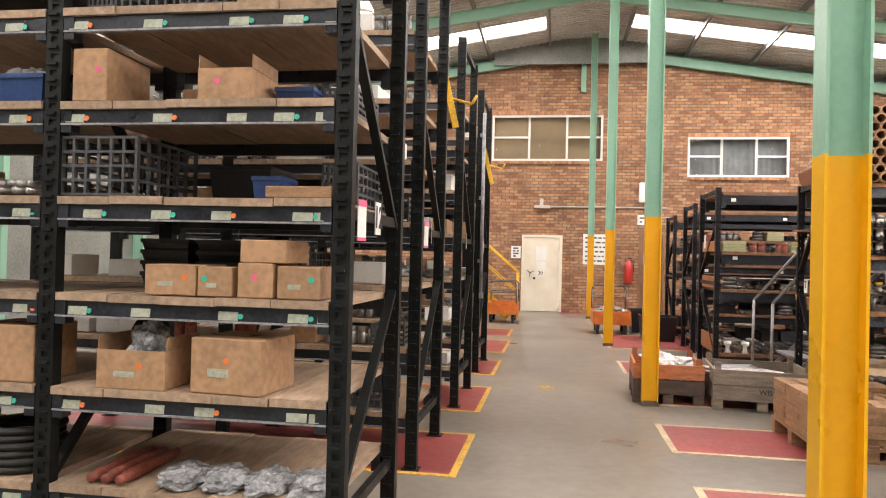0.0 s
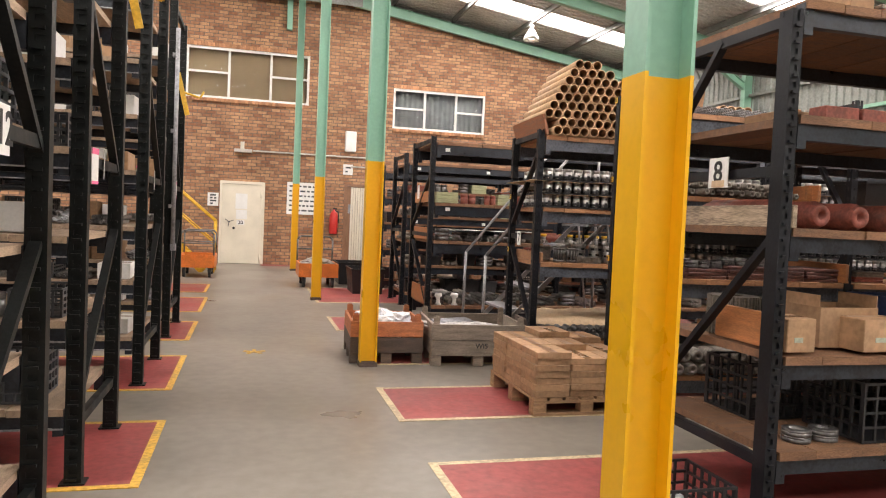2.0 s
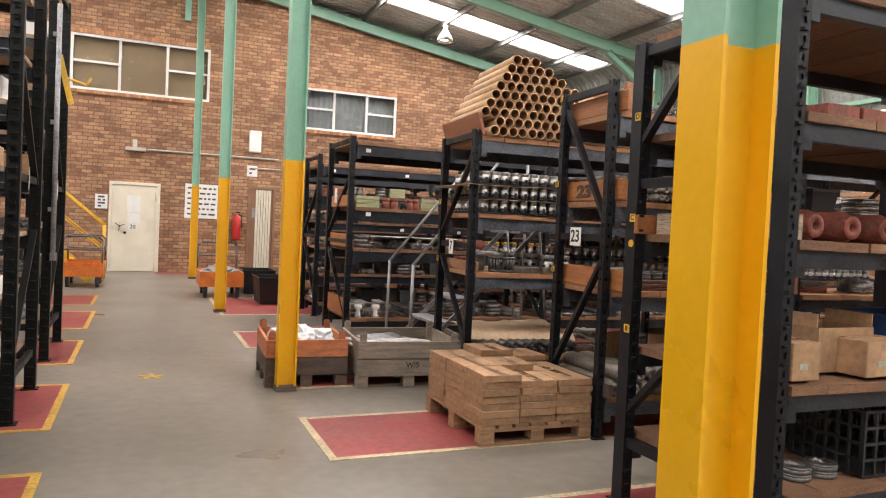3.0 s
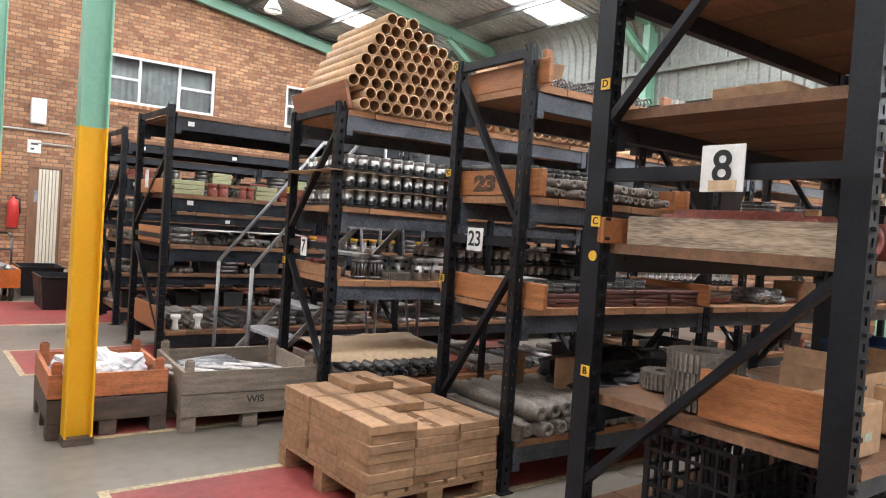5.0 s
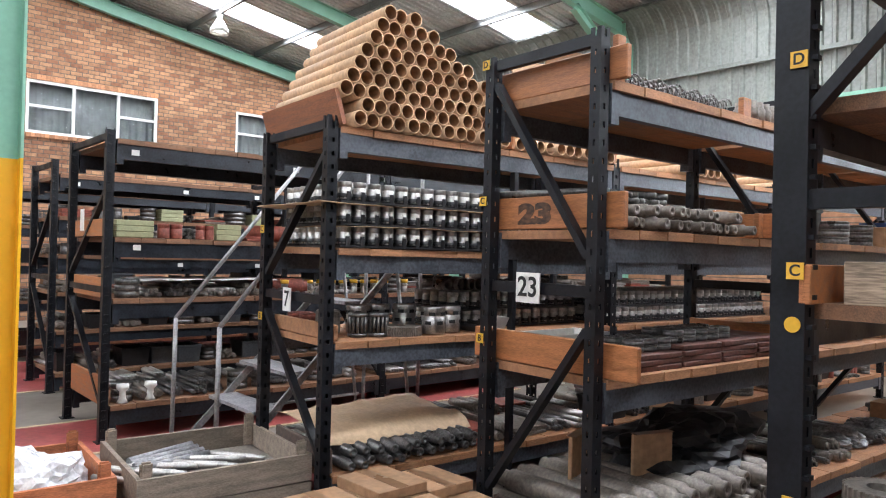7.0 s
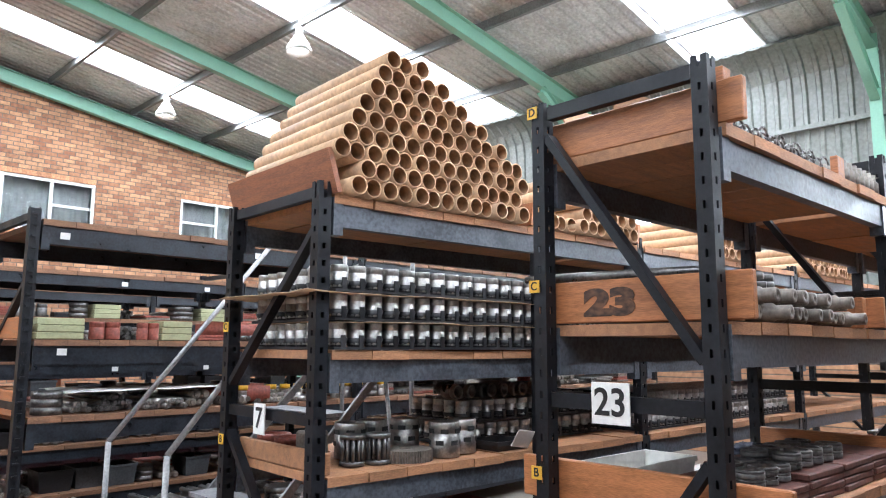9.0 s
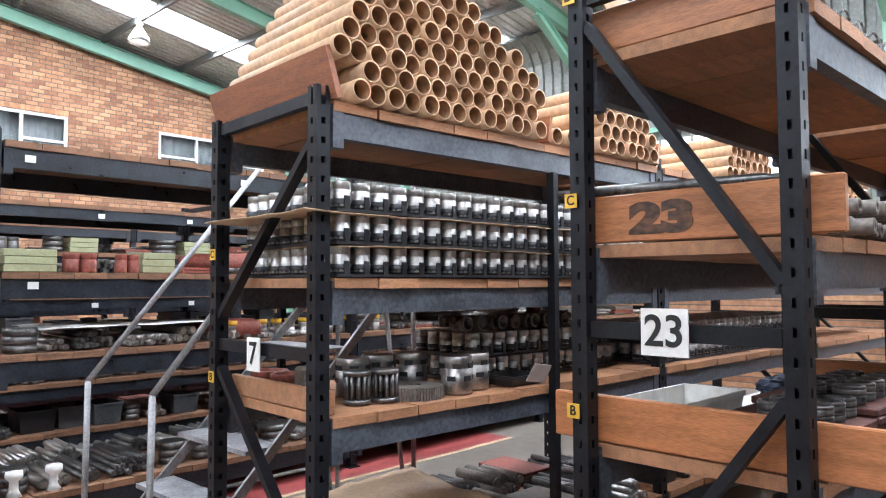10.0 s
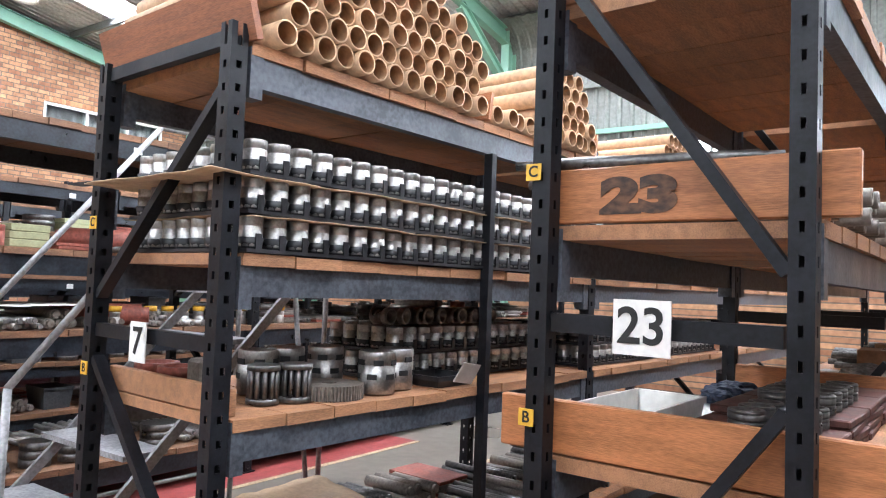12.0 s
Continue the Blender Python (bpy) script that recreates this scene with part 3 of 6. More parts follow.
d = thing("door_2", "brown veneer door in the brick wall", "door", kind="structure")
bm = nb()
box(bm, 3.15, 3.21, WALL_Y - 0.02, WALL_Y + 0.1, 0, 2.25)
box(bm, 3.79, 3.85, WALL_Y - 0.02, WALL_Y + 0.1, 0, 2.25)
box(bm, 3.21, 3.79, WALL_Y - 0.02, WALL_Y + 0.1, 2.19, 2.25)
part("door_frame", bm, M_BROWND, d)
bm = nb()
box(bm, 3.215, 3.785, WALL_Y + 0.02, WALL_Y + 0.06, 0.01, 2.185)
part("door_leaf", bm, M_BROWND, d)
bm = nb()
box(bm, 3.27, 3.45, WALL_Y + 0.012, WALL_Y + 0.018, 1.45, 1.7)
part("plate", bm, M_LIP, d, "pale metal plate")


def board(name, x0, x1, z0, z1, lines, label, head=True):
    o = thing(name, label, "sign")
    bm = nb()
    box(bm, x0, x1, WALL_Y - 0.025, WALL_Y - 0.002, z0, z1)
    part("panel", bm, M_PAPER, o)
    for k in range(lines):
        z = z1 - (z1 - z0) * (k + 0.8) / (lines + 0.6)
        rng = random.Random(k)
        x = x0 + 0.06
        while x < x1 - 0.1:
            wd = min(rng.uniform(0.05, 0.16), x1 - 0.05 - x)
            bm = nb()
            box(bm, x, x + wd, WALL_Y - 0.029, WALL_Y - 0.024, z - 0.022, z + 0.022)
            part("line_of_writing", bm, M_GREYP, o)
            x += wd + 0.04
    return o


board("notice_board", 1.63, 2.41, 1.37, 2.22, 6, "white wall sign with rows of dark writing")
board("wall_notice", -0.38, -0.11, 1.5, 1.84, 4, "small white paper notice on the brick wall")
board("wall_notice", 3.1, 3.36, 2.5, 2.78, 2, "small white notice above the brown door")
bm = bevelled(0.3, 0.12, 0.55, 0.02)
solo("alarm_box", bm, M_WHITE, "white electrical box on the brick wall", "electrical box", m=pose(3.27, WALL_Y - 0.062, 3.12))
b = thing("bulkhead_light", "wall-mounted light fitting on the brick wall", "lamp")
bm = nb()
box(bm, 0.25, 0.7, WALL_Y - 0.25, WALL_Y - 0.002, 2.92, 3.0)
box(bm, 0.4, 0.5, WALL_Y - 0.1, WALL_Y - 0.002, 3.0, 3.2)
part("body", bm, M_WIRE, b)
bm = nb()
pipe(bm, [(0.72, WALL_Y - 0.03, 2.98), (3.9, WALL_Y - 0.03, 2.98)], 0.022)
pipe(bm, [(3.3, WALL_Y - 0.03, 2.72), (3.95, WALL_Y - 0.03, 2.72)], 0.018)
solo("conduit", bm, M_WIRE, "pale conduit running across the brick wall", "conduit")
o = thing("fire_extinguisher", "red fire extinguisher hanging on the brick wall", "extinguisher")
bm = nb()
lathe(bm, [(0.001, 0), (0.1, 0), (0.11, 0.03), (0.11, 0.5), (0.08, 0.58), (0.03, 0.62), (0.03, 0.66), (0.001, 0.66)], 16)
c = part("cylinder", bm, M_RED, o)
bm = nb()
pipe(bm, [(0.0, 0, 0.65), (0.12, -0.02, 0.6), (0.13, -0.03, 0.3)], 0.015)
box(bm, -0.03, 0.08, -0.02, 0.02, 0.66, 0.7)
part("hose", bm, M_RUBBER, o)
o.matrix_world = pose(2.88, WALL_Y - 0.125, 0.88)
o = thing("ribbed_panel", "cream ribbed panel standing upright by the door", "panel")
for k in range(6):
    bm = nb()
    box(bm, 3.12 + k * 0.058, 3.167 + k * 0.058, 21.5 - k * 0.01, 21.55 - k * 0.01, 0.002, 2.1)
    part("slat", bm, M_CREAM, o)


# high-bay lamps
def high_bay(x, y):
    o = thing("high_bay_lamp", "white high-bay lamp hanging from the roof", "lamp", "high-bay lamps")
    z = roof_z(x) - 0.62
    bm = nb()
    lathe(bm, [(0.05, 0.3), (0.07, 0.28), (0.12, 0.2), (0.19, 0.08), (0.2, 0.0), (0.19, 0.0), (0.11, 0.19), (0.05, 0.28)], 20)
    part("shade", bm, M_WHITE, o)
    bm = nb()
    lathe(bm, [(0.001, 0.03), (0.08, 0.05), (0.1, 0.1), (0.06, 0.18), (0.001, 0.2)], 14)
    part("bulb", bm, M_BULB, o, "glowing bulb")
    bm = nb()
    rod(bm, (0, 0, 0.28), (0, 0, 0.4), 0.055)
    rod(bm, (0, 0, 0.4), (0, 0, 0.64), 0.012)
    part("stem", bm, M_WHITE, o)
    o.matrix_world = pose(x, y, z)


for x, y in ((7.53, 16.44), (7.51, 21.0), (7.5, 11.8), (7.5, 7.1), (-3, 16.5), (-3, 11.8), (-3, 7.1)):
    high_bay(x, y)


# ---- racks ----
def upright_mesh(h, w=0.064, d=0.06, hooks=False, m=M_RACK):
    """Perforated channel post: two side strips joined by rungs so that the slots go through, with side walls."""
    bm = nb()
    t, s = 0.003, 0.022
    for sx in (-1, 1):
        for sy in (-1, 1):
            x0, x1 = sorted((sx * w / 2, sx * (w / 2 - s)))
            y0, y1 = sorted((sy * d / 2, sy * (d / 2 - t)))
            box(bm, x0, x1, y0, y1, 0, h)
            x0, x1 = sorted((sx * w / 2, sx * (w / 2 - t)))
            y0, y1 = sorted((sy * (d / 2 - t), sy * (d / 2 - s)))
            box(bm, x0, x1, y0, y1, 0, h)
    z = 0.0
    while z < h - 0.05:
        top = min(z + 0.05, h)
        for sy in (-1, 1):
            y0, y1 = sorted((sy * d / 2, sy * (d / 2 - t)))
            box(bm, -w / 2 + s, w / 2 - s, y0, y1, z, top)
        for sx in (-1, 1):
            x0, x1 = sorted((sx * w / 2, sx * (w / 2 - t)))
            box(bm, x0, x1, -d / 2 + s, d / 2 - s, z, top if not hooks else z + 0.075)
        if hooks:
            box(bm, -w / 2 + 0.012, w / 2 - 0.02, -d / 2 - 0.014, -d / 2, z + 0.02, z + 0.032)
        z += 0.075
    if hooks:
        box(bm, -w / 2 + 0.006, w / 2 - 0.006, -d / 2 + 0.01, d / 2 - 0.01, 0, h)
    box(bm, -w / 2 - 0.02, w / 2 + 0.02, -d / 2 - 0.02, d / 2 + 0.02, 0.0, 0.008)
    return mesh_of("upright", bm, m)


def rack(label, x0, sign, bays, yf, yb, h, levels, deck=M_PLANK, plank_t=0.04, beam_h=0.13, hooks=False, paint=M_RACK, beam_paint=M_BEAM,
         braces=((2.0, 1.32), (0.3, 1.1)), rail=1.2, plank_w=0.2, lip=False, low_rail=None, post=0.064, post_d=0.06):
    r = thing("pallet_rack", label, "rack", "warehouse racks")
    um = upright_mesh(h, post, post_d, hooks=hooks, m=paint)
    xs, x = [x0], x0
    for b in bays:
        x += sign * b
        xs.append(x)
    for x in xs:
        for y in (yf, yb):
            part("upright", um, None, r).location = (x, y, 0.004)
        for za, zb, *reach in braces:
            bm = nb()
            bar(bm, (x, reach[0] if reach else yf + 0.03, za), (x, yb - 0.03, zb), 0.03, 0.045, (1, 0, 0))
            part("brace", bm, paint, r)
        for z in [rail, h - 0.04] + ([low_rail] if low_rail else []):
            bm = nb()
            bar(bm, (x, yf + 0.036, z), (x, yb - 0.036, z), 0.035, 0.05)
            part("rail", bm, paint, r)
    rng = random.Random(int(yf * 100))
    for b, xa, xb in zip(bays, xs, xs[1:]):
        lo, hi = min(xa, xb) + 0.045, max(xa, xb) - 0.045
        pm = nb()
        n = max(1, int((hi - lo) / plank_w))
        pw = (hi - lo) / n
        box(pm, -pw / 2 + 0.002, pw / 2 - 0.002, yf - 0.04, yb + 0.04, -plank_t, 0)
        plank = mesh_of("plank", pm, deck)
        for z in levels:
            for y in (yf, yb):
                bm = nb()
                box(bm, lo, hi, y - 0.022, y + 0.022, z - plank_t - beam_h, z - plank_t)
                box(bm, lo - 0.0, lo + 0.05, y - 0.03, y + 0.03, z - plank_t - beam_h - 0.04, z - plank_t + 0.03)
                box(bm, hi - 0.05, hi, y - 0.03, y + 0.03, z - plank_t - beam_h - 0.04, z - plank_t + 0.03)
                part("beam", bm, beam_paint, r)
            if lip:
                bm = nb()
                box(bm, lo, hi, yf - 0.034, yf - 0.004, z - plank_t - beam_h - 0.008, z - plank_t - beam_h)
                part("beam_lip", bm, M_LIP, r, "worn grey lower lip")
            for k in range(n):
                p = part("plank", plank, None, r)
                p.location = (lo + pw * (k + 0.5), rng.uniform(-0.008, 0.008), z + rng.uniform(-0.003, 0.002))
    return r


def end_board(x, y0, y1, z, h, label="varnished wooden end board on a shelf", m=M_BOARD, t=0.03):
    bm = nb()
    box(bm, -t / 2, t / 2, y0, y1, 0, h)
    bmesh.ops.bevel(bm, geom=bm.edges[:], offset=0.004, segments=1, affect="EDGES")
    return solo("end_board", bm, m, label, "board", "end boards", m=pose(x, 0, z + 0.002))


def front_board(x0, x1, y, z, h, m=M_BOARD, label="wooden divider board standing on a shelf"):
    bm = nb()
    box(bm, x0, x1, y - 0.015, y + 0.015, 0, h)
    bmesh.ops.bevel(bm, geom=bm.edges[:], offset=0.003, segments=1, affect="EDGES")
    return solo("divider_board", bm, m, label, "board", "end boards", m=pose(0, 0, z + 0.002))


def plate_sign(text, x, y, z, w, h, facing=-1, size=None, label=""):
    o = thing("rack_sign", label or "white plate with black number %s on the rack end" % text, "sign", "rack number signs")
    bm = nb()
    box(bm, -0.003, 0.003, -w / 2, w / 2, -h / 2, h / 2)
    part("plate", bm, M_PAPER, o)
    t = part("number", text_mesh(text, size or h * 0.95, M_BLACK), None, o, "black number")
    t.matrix_world = pose(-0.0045, 0, 0, 90, 0, -90) if facing < 0 else pose(0.0045, 0, 0, 90, 0, 90)
    o.matrix_world = pose(x, y, z)
    return o


def tag(text, x, y, z, s=0.05):
    o = thing("level_tag", "yellow tag with black letter %s on an upright" % text, "tag", "level tags")
    bm = nb()
    box(bm, -0.002, 0.002, -s / 2, s / 2, -s / 2, s / 2)
    part("plate", bm, M_LABELY, o)
    t = part("letter", text_mesh(text, s * 0.95, M_BLACK), None, o, "black letter")
    t.matrix_world = pose(-0.003, 0, 0, 90, 0, -90)
    o.matrix_world = pose(x, y, z)


# where each rack's first front post stands, and its turn
def rack_7(before):
    settle(before, (3.50, 9.5, 0), (3.405, 10.01, 0), -4.0)


def rack_23(before):
    settle(before, (3.70, 7.70, 0), (3.677, 8.385, 0), -2.5)


was = standing()
rack("dark steel rack stacked with kraft tubes and liners", 3.50, 1, [2.42, 2.42, 2.42], 9.5, 10.33, 2.30, [0.29, 1.037, 1.565, 2.25], beam_h=0.1, beam_paint=M_BEAMG,
     braces=((2.1, 1.40), (0.4, 1.16)), rail=1.27)
rack_7(was)
was = standing()
rack("dark steel rack with varnished end boards", 3.70, 1, [1.72, 1.72, 2.4], 7.70, 8.345, 2.49, [0.30, 1.036, 1.665, 2.28], beam_h=0.1, beam_paint=M_BEAMG, post=0.057, post_d=0.055,
     braces=((1.54, 2.36), (1.24, 0.44)), rail=1.40)
rack_23(was)
# decks from here back use the pine with shelf shade in its colour
rack("black steel rack holding gears and boxes", 3.13, 1, [1.95, 1.95, 1.95], 6.40, 7.36, 2.43, [0.39, 0.84, 1.44, 1.96, 2.48], deck=M_PLANK_SHADED, beam_h=0.075,
     braces=((1.39, 0.5), (2.40, 1.91, 6.88)), rail=1.70, hooks=True, low_rail=0.33, post=0.06, post_d=0.085)
LV = [0.29, 1.13, 1.62, 2.40]
rack("dark steel rack of rods and machine parts", 2.98, 1, [2.7, 2.7, 2.7], 12.56, 13.6, 2.46, LV, deck=M_PLANK_SHADED, beam_h=0.12, hooks=True)
rack("dark steel rack of spare parts further back", 3.12, 1, [2.7, 2.7, 2.7], 14.9, 15.8, 2.44, [0.2, 0.65, 1.05, 1.45, 1.85, 2.3], deck=M_PLANK_SHADED, beam_h=0.1, hooks=True, plank_w=0.4)
rack("dark steel rack near the brick wall", 3.2, 1, [2.7, 2.7, 2.7], 17.4, 18.3, 2.4, [0.2, 0.8, 1.3, 1.8, 2.3], deck=M_PLANK_SHADED, beam_h=0.1, hooks=True, plank_w=0.5)
# shelving racks on the other side of the aisle
LEFT = [0.39, 0.826, 1.247, 1.682, 2.11, 2.53]
for i, (yf, yb) in enumerate(((5.62, 6.6), (7.48, 8.44), (9.59, 10.62), (11.8, 12.88), (14.0, 15.2), (16.4, 17.4))):
    rack("dark green-black shelving rack with plank shelves", (-0.015, -0.06, -0.065, -0.105, -0.7, -0.7)[i], -1, [1.37, 1.5] if i < 3 else [2.8], yf, yb, 3.6 if i else 3.4, LEFT + [3.0], deck=M_PLANKD, plank_t=0.035,
         beam_h=0.065, hooks=True, paint=M_RACKG, braces=((0.4, 1.25), (2.5, 1.6)), rail=1.63, lip=i < 3, plank_w=0.24 if i < 3 else 0.47, low_rail=0.3, post=0.08)


# ---- loose things: kinds ----
def carton(x0, x1, y0, y1, z, h, label="brown cardboard carton with tape along the top", group="cartons", dot=None, slip=False, turn=0.0, m=M_CARD, open_top=False):
    w, d = x1 - x0, y1 - y0
    o = thing("carton", label, "box", group)
    if open_top:
        bm = nb()
        loops = []
        for s, zz in ((0, 0), (0, h), (0.006, h), (0.006, 0.006)):
            loops.append([bm.verts.new((sx * (w / 2 - s), sy * (d / 2 - s), zz)) for sx, sy in ((-1, -1), (1, -1), (1, 1), (-1, 1))])
        for a, q in zip(loops, loops[1:]):
            for k in range(4):
                bm.faces.new((a[k], a[(k + 1) % 4], q[(k + 1) % 4], q[k]))
        bm.faces.new(loops[0][::-1])
        bm.faces.new(loops[-1])
        part("body", bm, m, o)
        for s in (-1, 1):
            bm = nb()
            bar(bm, (s * w / 2, -d / 2 + 0.01, h + 0.03), (s * w / 2, d / 2 - 0.01, h + 0.03), 0.005, 0.06)
            part("flap", bm, m, o)
    else:
        part("body", bevelled(w, d, h, 0.004), m, o)
        bm = nb()
        box(bm, -w / 2 + 0.004, w / 2 - 0.004, -0.025, 0.025, h, h + 0.0015)
        part("tape", bm, M_TAPE, o, "strip of packing tape")
    if dot:
        bm = nb()
        rod(bm, (0, -d / 2 - 0.002, 0), (0, -d / 2 + 0.001, 0), 0.014, 12)
        part("dot_sticker", bm, dot, o, "round coloured sticker").location = (random.Random(x0).uniform(-0.3, 0.3) * w, 0, h * 0.6)
    if slip:
        bm = nb()
        box(bm, -w * 0.25, w * 0.05, -d / 2 - 0.002, -d / 2 + 0.001, h * 0.3, h * 0.45)
        part("label", bm, M_CARDLBL, o, "pale paper label")
    o.matrix_world = pose((x0 + x1) / 2, (y0 + y1) / 2, z + 0.002, 0, 0, turn)
    return o


def lattice(w, h, nx, nz, b=0.012, t=0.012):
    """One moulded panel in the plane y = 0 with rows of openings through it."""
    def stations(length, n, start):
        out = []
        for k in range(n + 1):
            c = start + b / 2 + (length - b) * k / n
            out += [c - b / 2, c + b / 2]
        return out

    xs, zs = stations(w, nx, -w / 2), stations(h, nz, 0)
    solid = lambda i, k: 0 <= i < len(xs) - 1 and 0 <= k < len(zs) - 1 and not (i % 2 and k % 2)
    bm = nb()
    v = {(i, k, y): bm.verts.new((xs[i], y * t / 2, zs[k])) for i in range(len(xs)) for k in range(len(zs)) for y in (-1, 1)}
    for i in range(len(xs) - 1):
        for k in range(len(zs) - 1):
            if not solid(i, k):
                continue
            bm.faces.new((v[i, k, -1], v[i + 1, k, -1], v[i + 1, k + 1, -1], v[i, k + 1, -1]))
            bm.faces.new((v[i, k + 1, 1], v[i + 1, k + 1, 1], v[i + 1, k, 1], v[i, k, 1]))
            for di, dk, p, q in ((-1, 0, (i, k + 1), (i, k)), (1, 0, (i + 1, k), (i + 1, k + 1)), (0, -1, (i, k), (i + 1, k)), (0, 1, (i + 1, k + 1), (i, k + 1))):
                if not solid(i + di, k + dk):
                    bm.faces.new((v[p + (-1,)], v[p + (1,)], v[q + (1,)], v[q + (-1,)]))
    bmesh.ops.recalc_face_normals(bm, faces=bm.faces)
    return bm


def basket(x0, x1, y0, y1, z, h, m=M_GREYP, label="dark grey slatted plastic crate"):
    w, d = x1 - x0, y1 - y0
    o = thing("plastic_crate", label, "crate", "plastic crates")
    for sy in (-1, 1):
        part("long_side", lattice(w, h, 6, 4), m, o).location = (0, sy * (d / 2 - 0.006), 0)
    for sx in (-1, 1):
        p = part("short_side", lattice(d - 0.026, h, 6, 4), m, o)
        p.matrix_basis = pose(sx * (w / 2 - 0.006), 0, 0, 0, 0, 90)
    bm = nb()
    box(bm, -w / 2 + 0.013, w / 2 - 0.013, -d / 2 + 0.013, d / 2 - 0.013, 0.001, 0.009)
    part("bottom", bm, m, o)
    o.matrix_world = pose((x0 + x1) / 2, (y0 + y1) / 2, z + 0.002)
    return o


def tub(x0, x1, y0, y1, z, h, m=M_BLACKP, label="black plastic tub on a shelf"):
    """An open tapered tub with a rolled rim."""
    bm = nb()
    w, d = (x1 - x0) / 2, (y1 - y0) / 2
    loops = []
    for s, zz in ((0.88, 0), (1.0, h - 0.02), (1.04, h - 0.02), (1.04, h), (0.97, h), (0.85, 0.015)):
        loops.append([bm.verts.new((sx * w * s, sy * d * s, zz)) for sx, sy in ((-1, -1), (1, -1), (1, 1), (-1, 1))])
    for a, b in zip(loops, loops[1:]):
        for k in range(4):
            bm.faces.new((a[k], a[(k + 1) % 4], b[(k + 1) % 4], b[k]))
    bm.faces.new(loops[0][::-1])
    bm.faces.new(loops[-1])
    return solo("plastic_tub", bm, m, label, "tub", "plastic tubs", m=pose((x0 + x1) / 2, (y0 + y1) / 2, z + 0.002))


def crumpled(name, sx, sy, sz, m, label, category, at, seed, group=""):
    bm = nb()
    bmesh.ops.create_icosphere(bm, subdivisions=4, radius=1.0)
    off = Vector((seed * 7.1, seed * 3.3, 0))
    for v in bm.verts:
        d = 1 + 0.35 * noise.noise(v.co * 1.7 + off) + 0.18 * noise.noise(v.co * 5 + off) + 0.08 * noise.noise(v.co * 12 + off)
        p = v.co * d
        v.co = Vector((p.x * sx, p.y * sy, max(0, p.z + 0.55) * sz))
    return solo(name, bm, m, label, category, group, m=pose(*at))


def sheet(x0, x1, y0, y1, z, m, label, amp=0.02, seed=1, name="paper_sheet", category="paper", sag=0.0):
    bm = nb()
    nx, ny = 26, 12
    vs = []
    for j in range(ny + 1):
        for i in range(nx + 1):
            x, y = x0 + (x1 - x0) * i / nx, y0 + (y1 - y0) * j / ny
            zz = amp * noise.noise(Vector((x * 4 + seed, y * 5, seed))) + amp * 0.4 * noise.noise(Vector((x * 13, y * 13, seed))) - sag * max(0, 1 - j / 3) ** 2
            vs.append(bm.verts.new((x, y, zz)))
    for j in range(ny):
        for i in range(nx):
            k = j * (nx + 1) + i
            bm.faces.new((vs[k], vs[k + 1], vs[k + nx + 2], vs[k + nx + 1])).smooth = True
    r = bmesh.ops.extrude_face_region(bm, geom=bm.faces[:])
    for v in r["geom"]:
        if isinstance(v, bmesh.types.BMVert):
            v.co.z += 0.003
    return solo(name, bm, m, label, category, m=pose(0, 0, z + amp))


def tube_mesh(r=0.045, ri=0.0385, length=0.84):
    bm = nb()
    lathe(bm, [(ri, 0), (r, 0), (r, length), (ri, length), (ri, 0)], 18, "Y")
    me = mesh_of("kraft_tube", bm, M_TUBE, M_TUBE_SHADED)
    # faces of the bore get the kraft with shade painted in
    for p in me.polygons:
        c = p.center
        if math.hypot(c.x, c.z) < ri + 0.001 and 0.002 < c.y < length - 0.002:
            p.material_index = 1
    return me


TUBE = tube_mesh()


def tube_pile(x0, y, z, rows, seed, lengths=0.0):
    rng = random.Random(seed)
    r = 0.0455
    for k, (start, n) in enumerate(rows):
        for i in range(n):
            o = solo("kraft_tube", TUBE, None, "brown cardboard tube stacked in a pile on the rack", "tube", "cardboard tubes")
            o.matrix_world = pose(x0 + start + i * 2 * r, y + rng.uniform(-0.015, 0.015), z + r + k * r * 1.74, 0, rng.uniform(0, 360), 0)


def cylinder_mesh(name, r, h, m, hollow=0.8, seg=18, lip=True):
    bm = nb()
    pr = [(r * hollow, h * 0.15), (r * hollow, h), (r * 0.97, h), (r, h - 0.004)]
    if lip:
        pr += [(r, h * 0.72), (r * 0.97, h * 0.71), (r * 0.97, h * 0.66), (r, h * 0.65)]
    pr += [(r, 0.004), (r * 0.97, 0), (0.001, 0), (0.001, h * 0.15), (r * hollow, h * 0.15)]
    lathe(bm, pr, seg)
    return mesh_of(name, bm, m)


LINER = cylinder_mesh("steel_liner", 0.039, 0.1, M_STEEL)


